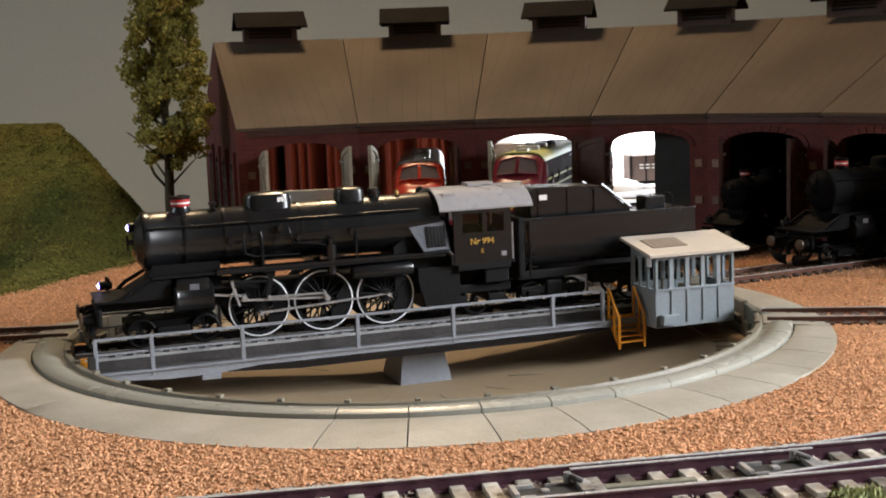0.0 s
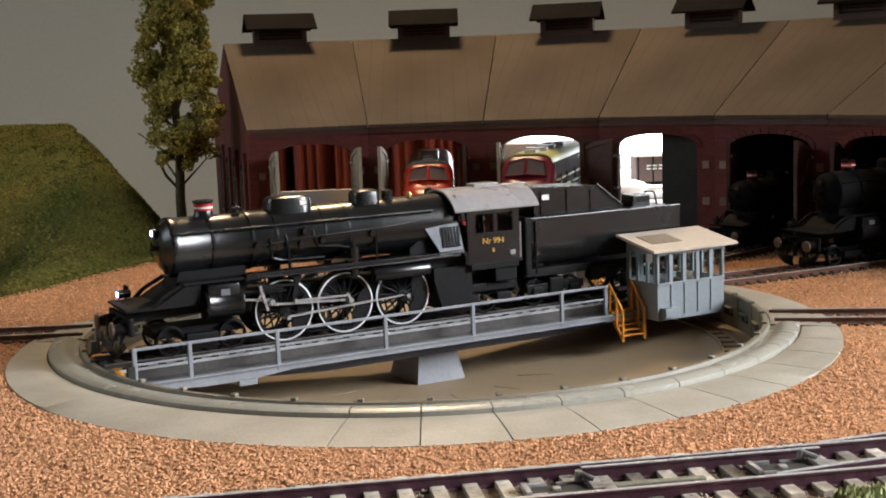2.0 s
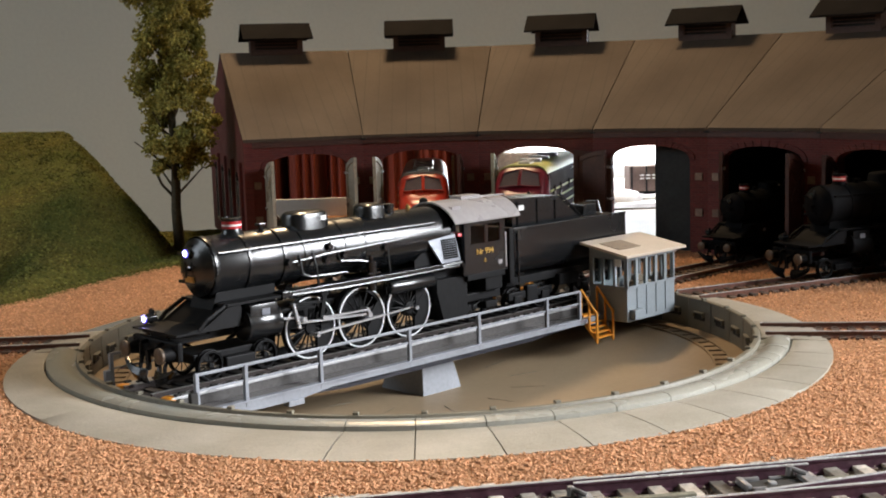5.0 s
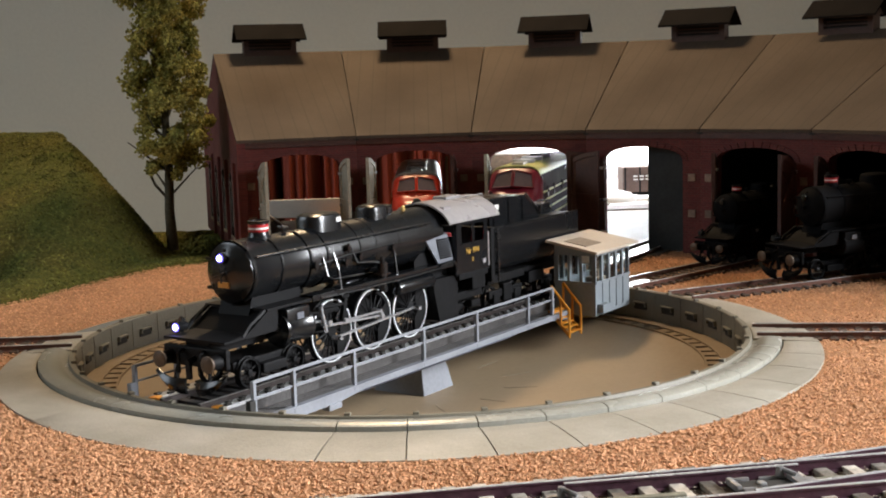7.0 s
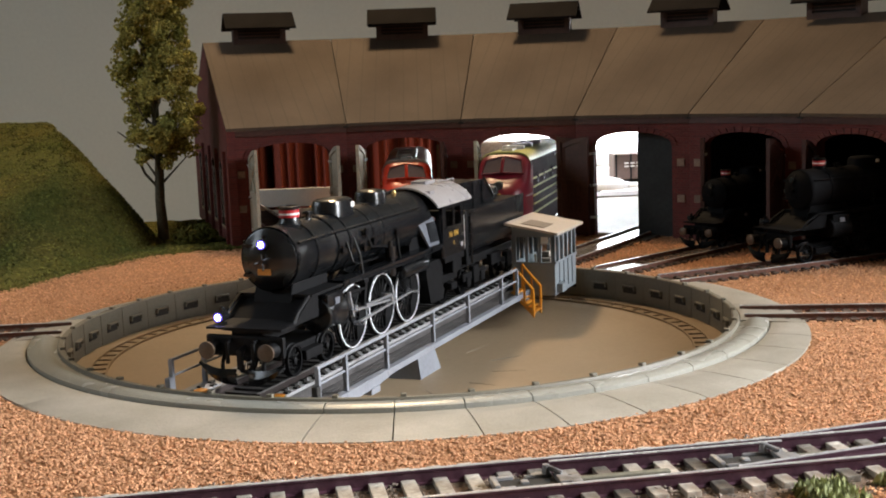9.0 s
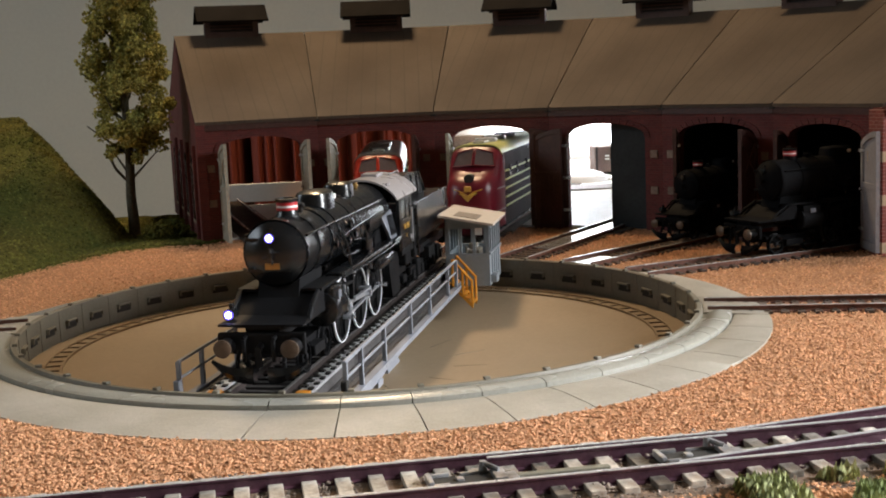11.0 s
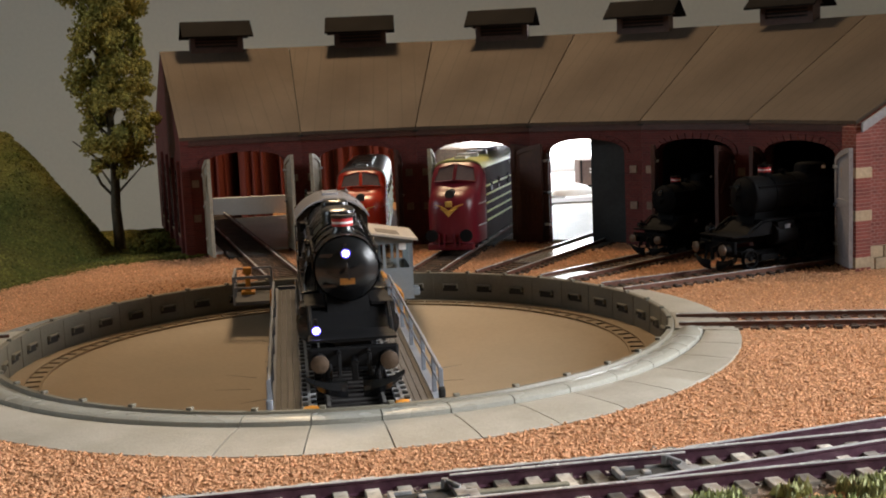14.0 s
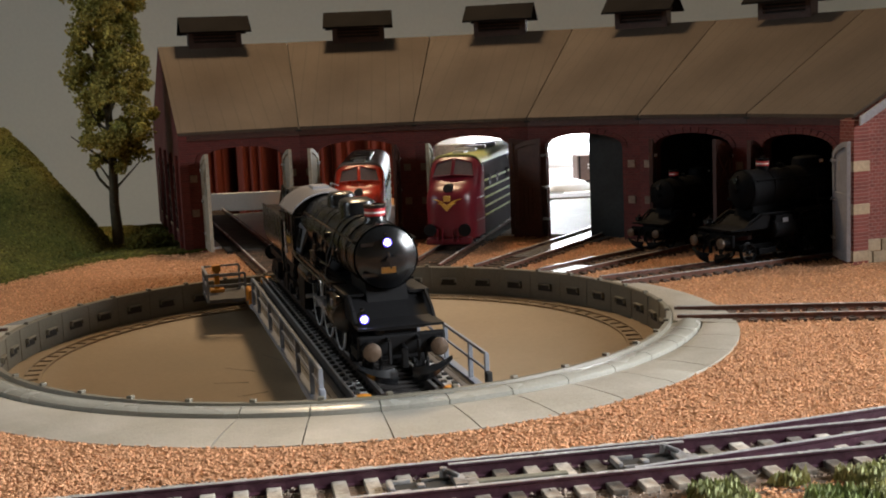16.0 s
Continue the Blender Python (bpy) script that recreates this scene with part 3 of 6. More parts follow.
# ---- engine shed ----
PH, DE, RE, RR, ZE, ZR, RW, RB = 111.8, 15.4, 0.3030, 0.4260, 0.0801, 0.1428, 0.3047, 0.545


def stall_frame(k):
    """Local frame of stall k: x along the front wall to the viewer's right, y outwards, at the pivot."""
    return pose(0, 0, 0, 0, 0, PH - (k + 0.5) * DE - 90)


def arch_wall(bm, half, top, ohalf, spring, crown, y0, y1, lean=0.0):
    """A wall with an arched gateway, its ends mitred by lean."""
    n = 12
    arch = [(ohalf * math.cos(math.pi * (1 - i / n)), spring + (crown - spring) * math.sin(math.pi * i / n) ** 0.8) for i in range(n + 1)]
    for s in (-1, 1):
        f = lambda y: s * (half + lean * (y - y0))
        quads(bm, [[(f(y0), y0, -0.002), (s * ohalf, y0, -0.002), (s * ohalf, y1, -0.002), (f(y1), y1, -0.002)],
                   [(f(y0), y0, top), (s * ohalf, y0, top), (s * ohalf, y1, top), (f(y1), y1, top)]])
    for (xa, za), (xb, zb) in zip(arch, arch[1:]):
        quads(bm, [[(xa, y0, za), (xb, y0, zb), (xb, y1, zb), (xa, y1, za)], [(xa, y0, top), (xb, y0, top), (xb, y1, top), (xa, y1, top)]])
    return bm


def door_leaf(shed, k, side, swing, material, label, pane=True):
    """One leaf of the gates of stall k, hinged at the gateway's edge and swung outwards by that many degrees."""
    dist = RW * math.cos(radians(DE / 2))
    m = stall_frame(k) @ pose(side * 0.0275, dist - 0.0005, 0, 0, 0, side * swing)
    w = 0.0262
    s = -side
    outline = lambda x0, x1: sorted((s * x0, s * x1))
    bm = B()
    z0, spring = 0.0012, 0.0605
    h = lambda x: spring + 0.0075 * math.sin(math.pi / 2 * min(1, x / 0.0275)) ** 0.8
    for x0, x1, za, zb in ((0.0, 0.003, z0, None), (w - 0.003, w, z0, None)):
        a, b = s * x0, s * x1
        quads(bm, [[(a, -0.0022, za), (b, -0.0022, za), (b, 0, za), (a, 0, za)], [(a, -0.0022, h(x0)), (b, -0.0022, h(x1)), (b, 0, h(x1)), (a, 0, h(x0))]])
    for za, zb in ((z0, 0.006), (0.0355, 0.0385)):
        box(bm, *outline(0.003, w - 0.003), -0.0022, 0.0, za, zb)
    n = 6
    for i in range(n):
        x0, x1 = 0.003 + (w - 0.006) * i / n, 0.003 + (w - 0.006) * (i + 1) / n
        a, b = s * x0, s * x1
        quads(bm, [[(a, -0.0022, h(x0) - 0.003), (b, -0.0022, h(x1) - 0.003), (b, 0, h(x1) - 0.003), (a, 0, h(x0) - 0.003)],
                   [(a, -0.0022, h(x0)), (b, -0.0022, h(x1)), (b, 0, h(x1)), (a, 0, h(x0))]])
    leaf = part("door", bm, material, shed, label, m)
    bm = B()
    for i in range(5):
        x0, x1 = 0.003 + (w - 0.006) * i / 5, 0.003 + (w - 0.006) * (i + 1) / 5
        box(bm, *outline(x0 + 0.0001, x1 - 0.0001), -0.0016, -0.0006, 0.005, 0.0360)
    part("boarding", bm, material, leaf)
    if pane:
        bm = B()
        xs = [0.003 + (w - 0.006) * i / 8 for i in range(9)]
        prism(bm, [(s * 0.003, 0.0383)] + [(s * x, h(x) - 0.0028) for x in xs] + [(s * (w - 0.003), 0.0383)], -0.0014, -0.0010)
        part("upper_panel", bm, material, leaf)
        bm = B()
        for xa, xb in ((0.004, w - 0.004), (w - 0.004, 0.004)):
            rod(bm, (s * xa, -0.0022, 0.039), (s * xb, -0.0022, 0.0575), 0.0006, seg=6)
        part("brace", bm, M_DOORPALE if material is M_DOORPALE else material, leaf)
    bm = B()
    for z in (0.012, 0.034, 0.056):
        box(bm, *outline(-0.0018, 0.0035), -0.0028, 0.0006, z - 0.0009, z + 0.0009)
    part("hinge", bm, M_STEEL, leaf, "bright metal hinges")
    return leaf


def shed():
    t = thing("engine_shed", "red brick six-stall roundhouse with felt roof and open gates", "engine shed")
    half_e = RW * math.sin(radians(DE / 2))
    dist = RW * math.cos(radians(DE / 2))
    eave_d, ridge_d, back_d = (r * math.cos(radians(DE / 2)) for r in (RE, RR, RB))
    tan = math.tan(radians(DE / 2))
    slope = (ZR - ZE) / (ridge_d - eave_d)
    arch_bricks = []
    for k in range(6):
        m = stall_frame(k)
        w = part("front_wall", arch_wall(B(), half_e, ZE + 0.0002, 0.0285, 0.0610, 0.0705, dist, dist + 0.006, tan), M_BRICK, t, "dark red brick wall with an arched gateway", m)
        n = 16
        for i in range(n):
            if k == 0:
                a0, a1 = math.pi * (1 - i / n), math.pi * (1 - (i + 0.9) / n)
                pts = [((0.0285 + g) * math.cos(a), 0.0610 + (0.0095 + g) * max(0.0, math.sin(a)) ** 0.8) for a, g in ((a0, 0.0), (a1, 0.0), (a1, 0.0035), (a0, 0.0035))]
                arch_bricks.append(part("arch_brick", prism(B(), pts, dist - 0.0008, dist + 0.001), M_BRICK, w).data)
            else:
                piece("arch_brick", arch_bricks[i], w, pose(0, 0, 0))
        for s in (-1, 1):
            for z0 in (0.0235, 0.0475):
                part("quoin", box(B(), *sorted((s * 0.0322, s * 0.0372)), dist - 0.0009, dist + 0.001, z0, z0 + 0.0050, 0.0003), M_QUOIN, w, "dull stone block")
        # roof slab in front and behind
        for name, d0, z0, d1, z1 in (("roof_panel", eave_d, ZE, ridge_d, ZR), ("rear_roof_panel", back_d, ZR - slope * (back_d - ridge_d), ridge_d, ZR)):
            g = 0.00035
            over0 = 0.0035 if k == 0 else 0.0
            over1 = 0.004 if k == 5 else 0.0
            left = lambda d: eave_d * tan if k == 0 else d * tan
            shape = lambda d, z: [(-left(d) + g - over0, d, z), (d * tan - g + over1, d, z)]
            a, b = shape(d0, z0), shape(d1, z1)
            bm = B()
            quads(bm, [[a[0], a[1], b[1], b[0]], [(x, y, z + 0.0022) for x, y, z in (a[0], a[1], b[1], b[0])]])
            part(name, bm, M_ROOF, t, "brown-grey felted roof panel", m)
        part("eave_board", box(B(), -eave_d * tan, eave_d * tan, eave_d + 0.0006, eave_d + 0.0024, ZE - 0.0040, ZE - 0.0002), M_DOORDARK, t, "", m)
        # ridge vent
        rz = ZR
        v = part("ridge_vent", box(B(), -0.0205, 0.0205, ridge_d - 0.005, ridge_d + 0.005, rz - 0.005, rz + 0.0030), M_VENT, t, "louvred roof vent with a felted gable top", m)
        for s in (-1, 1):
            part("vent_cheek", box(B(), *sorted((s * 0.0165, s * 0.0205)), ridge_d - 0.005, ridge_d + 0.005, rz + 0.002, rz + 0.0140), M_VENT, v)
        # Near-black core paints the shade behind the louvres.
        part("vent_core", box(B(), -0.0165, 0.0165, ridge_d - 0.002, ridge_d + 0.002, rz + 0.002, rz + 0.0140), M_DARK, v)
        for i in range(4):
            z = rz + 0.0032 + i * 0.0026
            part("louvre", box(B(), -0.0165, 0.0165, ridge_d - 0.0049, ridge_d - 0.0022, z, z + 0.0008, 0, None), M_VENT, v)
        for s in (-1, 1):
            bm = B()
            quads(bm, [[(x, ridge_d + s * 0.0155, rz + 0.0108) for x in (-0.0272, 0.0272)] + [(x, ridge_d, rz + 0.0228) for x in (0.0272, -0.0272)],
                       [(x, ridge_d + s * 0.0155, rz + 0.0122) for x in (-0.0272, 0.0272)] + [(x, ridge_d, rz + 0.0242) for x in (0.0272, -0.0272)]])
            part("vent_roof", bm, M_VENTROOF, v, "dark felted vent roof")
        bm = B()
        for s in (-1, 1):
            prism(bm, [(ridge_d - 0.0095, rz + 0.0126), (ridge_d + 0.0095, rz + 0.0126), (ridge_d, rz + 0.0225)], s * 0.0185, s * 0.0205, "x")
        part("vent_gable", bm, M_VENT, v)
    # added black strips under the roof seams, to stop light leaking through the gaps
    for k in range(1, 6):
        m = pose(0, 0, 0, 0, 0, PH - k * DE - 90)
        bm = quads(B(), [[(x, r, z + h) for x, h in ((-0.002, -0.0012), (0.002, -0.0012), (0.002, 0.0002), (-0.002, 0.0002))] for r, z in ((RE, ZE), (RR, ZR))])
        part("seam_light_stop", bm, M_DARK, t, "", m)
    # piers between the stalls, on the inside
    for k in range(1, 6):
        a = PH - k * DE
        m = pose(0, 0, 0, 0, 0, a - 90)
        part("pier", box(B(), -0.006, 0.006, RW + 0.0015, RW + 0.016, -0.002, ZE, 0.0004), M_BRICK, t, "red brick pier between gates", m)
    # side walls, following the gable
    for a, name, s in ((PH, "side_wall", 1), (PH - 6 * DE, "end_wall", -1)):
        m = pose(0, 0, 0, 0, 0, a - 90) @ pose(0, RW, 0, 0, 0, -DE / 2 if s > 0 else 0) @ pose(0, -RW, 0)
        top = lambda d: ZE + (ZR - ZE) * (1 - abs(d - RR) / (RR - RE)) - 0.001
        outline = [(RW - 0.002, -0.002), (RB, -0.002), (RB, top(RB)), (RR, top(RR)), (RW - 0.002, top(RW))]
        bm = prism(B(), outline, -0.003, 0.003, "x")
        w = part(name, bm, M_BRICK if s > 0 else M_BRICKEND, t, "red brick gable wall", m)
        # the texture of the wall runs along its length, so lay it in its own frame
        w.matrix_basis = at(m @ pose(0, 0, 0, 0, 0, 90))
        w.data.transform(Matrix.Rotation(radians(-90), 4, "Z"))
        if s > 0:
            for d in (RW + 0.035, RW + 0.085, RW + 0.135, RW + 0.185):
                for off in (-0.0085, 0.0085):
                    bm = B()
                    pts = [(d + off - 0.0055, 0.012), (d + off + 0.0055, 0.012), (d + off + 0.0055, 0.052), (d + off, 0.0575), (d + off - 0.0055, 0.052)]
                    prism(bm, pts, 0.0028, 0.0036, "x")
                    win = part("window", bm, M_DARKGLASS, t, "dark arched window with pale sill", m @ pose(-0.0066, 0, 0))
                    part("sill", box(B(), 0.0026, 0.0048, d + off - 0.0065, d + off + 0.0065, 0.0098, 0.0118), M_STONE, win)
                    bm = B()
                    box(bm, 0.0024, 0.0032, d + off - 0.0004, d + off + 0.0004, 0.012, 0.056)
                    for z in (0.022, 0.032, 0.042, 0.051):
                        box(bm, 0.0024, 0.0032, d + off - 0.0055, d + off + 0.0055, z - 0.0003, z + 0.0003)
                    part("glazing_bar", bm, M_DOORDARK, win)
                part("buttress", box(B(), -0.0052, -0.0028, d - 0.0245, d - 0.0195, -0.002, 0.066, 0.0004), M_BRICK, t, "", m)
        else:
            # foundation stones of the end wall
            st = box(B(), 0.0028, 0.0062, -0.0058, 0.0058, -0.002, 0.0045, 0.0004)
            st = part("foundation_stone", st, M_STONE, t, "pale foundation stone", m @ pose(0, RW + 0.004, 0))
            for i in range(1, 19):
                for j in range(2):
                    piece("foundation_stone", st.data, t, m @ pose(0, RW + 0.004 + 0.0124 * (i - 0.5 * j), 0.0 + 0.0068 * j - 0.0001))
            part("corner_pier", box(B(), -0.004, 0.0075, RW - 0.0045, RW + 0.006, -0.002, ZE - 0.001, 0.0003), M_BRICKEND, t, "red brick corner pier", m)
            for z0 in (0.0, 0.0265, 0.0505):
                part("quoin", box(B(), -0.0045, 0.0079, RW - 0.0050, RW + 0.0065, z0, z0 + 0.0058, 0.0003), M_STONE, t, "pale stone block", m)
            part("barge_board", prism(B(), [(RE, ZE - 0.004), (RR, ZR - 0.004), (RR, ZR + 0.001), (RE, ZE + 0.001)], -0.008, -0.0065, "x"), M_DOORGREY, t, "grey barge board", m @ pose(0.0165, 0, 0))
    # gates
    door_leaf(t, 0, -1, 88, M_DOORPALE, "pale weathered gate standing open")
    door_leaf(t, 0, 1, 91, M_DOORPALE, "pale weathered gate standing open")
    door_leaf(t, 1, -1, 98, M_DOORPALE, "pale weathered gate standing open")
    door_leaf(t, 1, 1, 84, M_DOORDARK, "dark red gate standing open")
    door_leaf(t, 2, -1, 82, M_DOORPALE, "pale weathered gate standing open")
    door_leaf(t, 2, 1, 150, M_DOORDARK, "dark red-brown braced gate standing open")
    door_leaf(t, 3, -1, 165, M_DOORDARK, "dark red-brown braced gate standing open")
    near = RW * math.cos(radians(DE / 2))
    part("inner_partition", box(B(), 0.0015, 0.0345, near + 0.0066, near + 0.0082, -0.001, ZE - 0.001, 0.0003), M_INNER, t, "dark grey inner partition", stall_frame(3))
    door_leaf(t, 4, -1, 60, M_DOORDARK, "dark red-brown braced gate half open")
    door_leaf(t, 4, 1, 100, M_DOORDARK, "dark red-brown braced gate standing open")
    door_leaf(t, 5, -1, 60, M_DOORDARK, "dark red-brown braced gate half open")
    door_leaf(t, 5, 1, 150, M_DOORGREY, "grey planked gate standing open")
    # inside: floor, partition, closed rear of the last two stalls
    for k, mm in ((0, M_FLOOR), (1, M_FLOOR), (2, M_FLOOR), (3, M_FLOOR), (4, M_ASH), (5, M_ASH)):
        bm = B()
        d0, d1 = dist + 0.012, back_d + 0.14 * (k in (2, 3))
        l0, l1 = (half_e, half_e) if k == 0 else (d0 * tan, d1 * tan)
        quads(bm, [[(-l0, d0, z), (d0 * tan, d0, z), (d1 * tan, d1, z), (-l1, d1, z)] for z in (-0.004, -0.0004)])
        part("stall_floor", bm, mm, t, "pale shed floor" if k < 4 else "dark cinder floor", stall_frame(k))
        bm = B()
        box(bm, -0.017, 0.017, dist - 0.02, d1, -0.003, 0.0000)
        part("track_bed", bm, M_ASH, t, "dark cinder bed between the rails", stall_frame(k))
    m = pose(0, 0, 0, 0, 0, PH - 4 * DE - 90)
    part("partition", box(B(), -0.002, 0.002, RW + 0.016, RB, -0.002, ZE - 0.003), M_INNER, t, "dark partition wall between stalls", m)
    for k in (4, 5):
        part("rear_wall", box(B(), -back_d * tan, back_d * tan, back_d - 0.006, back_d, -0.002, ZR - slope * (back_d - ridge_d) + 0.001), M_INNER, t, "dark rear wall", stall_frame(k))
    bm = box(B(), -0.136, -0.052, 0.566, 0.572, -0.0015, 0.0150, 0.0004)
    part("cross_beam", bm, M_WHITE, t, "grey painted beam across the open rear")
    # stove pipe on the ridge
    bm = B()
    rod(bm, polar(RR, PH - 5.55 * DE, ZR - 0.003), polar(RR, PH - 5.55 * DE, ZR + 0.006), 0.0022)
    rod(bm, polar(RR, PH - 5.55 * DE, ZR + 0.006), polar(RR, PH - 5.55 * DE, ZR + 0.0078), 0.0045)
    part("stove_pipe", bm, M_VENTROOF, t, "dark stove pipe with a cap")
    return t


shed()


# ---- turntable bridge (its own frame: x towards the engine's front) ----
def bridge():
    t = thing("turntable_bridge", "grey girder turntable bridge with railings and a control hut", "turntable bridge")
    rt = 0.0013
    for s in (-1, 1):
        r = part("rail", rail_section(B(), (-0.153, s * 0.01, 0), (0.153, s * 0.01, 0), rt), M_DARKRAIL, t, "blackened rail")
        part("rail_head", rail_section(B(), (-0.153, s * 0.01, 0), (0.153, s * 0.01, 0), rt + 0.0001, True), M_DARKHEAD, r, "dull rail head")
    part("track_deck", box(B(), -0.1535, 0.1535, -0.0175, 0.0175, -0.0045, -0.0021), M_ASH, t, "dark deck between and beside the rails")
    first = None
    for i in range(46):
        x = -0.150 + i * 0.00667
        if first is None:
            first = part("sleeper", box(B(), -0.0017, 0.0017, -0.0165, 0.0165, -0.0024, -0.0010, 0.0002), M_BRIDGETIE, t, "", pose(x, 0, 0))
        else:
            piece("sleeper", first.data, t, pose(x, 0, 0))
    for s in (-1, 1):
        # raised kerb strip with bolt heads beside the track
        y0, y1 = sorted((s * 0.0142, s * 0.0196))
        part("deck_web", box(B(), -0.150, 0.150, *sorted((s * 0.0174, s * 0.0192)), -0.0058, -0.0006), M_DECK, t, "dark brown web under the kerb")
        k = part("kerb_strip", box(B(), -0.150, 0.150, y0, y1, -0.0008, 0.0004, 0.0002), M_KERB, t)
        bolt = part("bolt", box(B(), -0.0014, 0.0014, -0.0010, 0.0010, 0.0004, 0.0013, 0.0003), M_DARK, k, "", pose(-0.146, s * 0.0184, 0))
        for i in range(1, 40):
            piece("bolt", bolt.data, k, pose(-0.146 + i * 0.0075, s * 0.0184, 0))
        for i in range(39):
            piece("bolt", bolt.data, k, pose(-0.1423 + i * 0.0075, s * 0.0153, -0.0002))
        # walkway boards
        end = 0.150 if s > 0 else 0.150
        y0, y1 = sorted((s * 0.0198, s * 0.0305))
        w = part("walkway", box(B(), -0.150, end, y0, y1, -0.0062, -0.0050), M_BRIDGE, t, "grey walkway frame")
        for j in range(4):
            a, b = sorted((s * (0.0200 + j * 0.0026), s * (0.0200 + j * 0.0026 + 0.0023)))
            part("plank", box(B(), -0.1495, end - 0.0005, a, b, -0.0051, -0.0044, 0.0002), M_DECK, w, "dark weathered plank")
        # edge beam, deeper under the middle
        y0, y1 = sorted((s * 0.0300, s * 0.0318))
        outline = [(-0.150, -0.0042), (0.150, -0.0042), (0.150, -0.0062), (0.118, -0.0084), (0.098, -0.0084), (0.080, -0.0066), (-0.080, -0.0066), (-0.098, -0.0084), (-0.118, -0.0084), (-0.150, -0.0062)]
        part("edge_beam", prism(B(), outline, y0, y1), M_BRIDGE, t)
        part("beam_flange", box(B(), -0.150, 0.150, *sorted((s * 0.0296, s * 0.0328)), -0.0044, -0.0036, 0.0002), M_BRIDGE, t)
        y0, y1 = sorted((s * 0.0140, s * 0.0165))
        outline = [(-0.148, -0.0042), (0.148, -0.0042), (0.148, -0.008), (0.06, -0.0135), (-0.06, -0.0135), (-0.148, -0.008)]
        part("main_girder", prism(B(), outline, y0, y1), M_GIRDER, t, "dark blue-grey main girder")
        for x in (-0.12, -0.09, -0.06, -0.03, 0.0, 0.03, 0.06, 0.09, 0.12):
            part("bracket", prism(B(), [(0.0150, -0.0063), (0.0298, -0.0063), (0.0298, -0.0068), (0.0150, -0.0110)] if s > 0 else [(-0.0150, -0.0063), (-0.0298, -0.0063), (-0.0298, -0.0068), (-0.0150, -0.0110)], x - 0.0006, x + 0.0006, "x"), M_GIRDER, t)
        # railing
        posts = (0.1461, 0.1236, 0.0860, 0.0358, -0.0083, -0.0567, -0.0820)
        rl = part("railing", box(B(), -0.0826, 0.1467, *sorted((s * 0.0304, s * 0.0316)), 0.0098, 0.0110, 0.0003), M_BRIDGE, t, "pale grey handrail")
        part("middle_rail", box(B(), -0.0826, 0.1467, *sorted((s * 0.0306, s * 0.0314)), 0.0038, 0.0047, 0.0002), M_BRIDGE, rl)
        for i, x in enumerate(posts):
            part("post", box(B(), x - 0.0008, x + 0.0008, *sorted((s * 0.0303, s * 0.0320)), -0.0062, 0.0105, 0.0002), M_BRIDGE, rl)
        part("locking_bolt", box(B(), 0.1462, 0.1495, *sorted((s * 0.0300, s * 0.0324)), -0.0105, 0.0040, 0.0006), M_DARK if s > 0 else M_BRIDGE, t, "locking bolt at the bridge's end")
        # stub rail and end lamps
        for e in (-1, 1):
            bm = B()
            lathe(bm, [(-0.0035, 0.0034), (-0.0005, 0.0034), (0.0004, 0.0026), (0.0008, 0.0)], (e * 0.1495, s * 0.0165, 0), seg=14)
            part("locking_cap", bm, M_YELLOW, t, "yellow cap at the bridge's end")
    for e in (-1, 1):
        part("end_beam", box(B(), *sorted((e * 0.1480, e * 0.1535)), -0.0300, 0.0300, -0.0085, -0.0026, 0.0004), M_GIRDER, t)
        for y in (-0.012, 0.012):
            bm = lathe(B(), [(-0.0015, 0.0), (-0.0015, 0.0042), (0.0015, 0.0042), (0.0015, 0.0)], (e * 0.1415, y, -0.0092), "x", 18)
            part("carrying_wheel", bm, M_GIRDER, t)
    for x in (0.100, -0.100):
        part("stiffener_foot", box(B(), x - 0.004, x + 0.004, 0.0285, 0.0325, -0.0105, -0.0080, 0.0003), M_BRIDGE, t)
    # pivot block
    bm = quads(B(), [[(-0.0125, -0.0145, -0.0278), (0.0125, -0.0145, -0.0278), (0.0125, 0.0145, -0.0278), (-0.0125, 0.0145, -0.0278)],
                     [(-0.0098, -0.0115, -0.0130), (0.0098, -0.0115, -0.0130), (0.0098, 0.0115, -0.0130), (-0.0098, 0.0115, -0.0130)]])
    part("pivot_block", bm, M_BRIDGE, t, "grey tapered pivot block")
    hut(t)
    stairs(t)
    # bare platform opposite the hut
    p = part("platform", box(B(), -0.140, -0.104, -0.0540, -0.0318, -0.0050, -0.0030), M_DECK, t, "small side platform with railing")
    for x, y in ((-0.1395, -0.0535), (-0.1225, -0.0535), (-0.1045, -0.0535), (-0.1395, -0.0330), (-0.1045, -0.0330)):
        part("post", box(B(), x - 0.0006, x + 0.0006, y - 0.0006, y + 0.0006, -0.0045, 0.0105), M_BRIDGE, p)
    for z in (0.0042, 0.0102):
        part("rail_bar", box(B(), -0.1400, -0.1040, -0.0541, -0.0529, z, z + 0.0010), M_BRIDGE, p)
        part("rail_bar", box(B(), -0.1401, -0.1389, -0.0529, -0.0330, z, z + 0.0010), M_BRIDGE, p)
        part("rail_bar", box(B(), -0.1051, -0.1039, -0.0529, -0.0330, z, z + 0.0010), M_BRIDGE, p)
    bm = B()
    box(bm, -0.134, -0.130, -0.0480, -0.0450, -0.0030, 0.0100, 0.0006)
    box(bm, -0.1345, -0.1295, -0.0490, -0.0440, 0.0085, 0.0125, 0.0008)
    box(bm, -0.1365, -0.1275, -0.0505, -0.0425, -0.0030, -0.0012, 0.0004)
    part("control_lever", bm, M_YELLOW, p, "yellow locking lever")
    bm = B()
    for x in (-0.0855, -0.0985):
        box(bm, x - 0.0009, x + 0.0009, -0.0335, -0.0305, -0.0040, 0.0035, 0.0003)
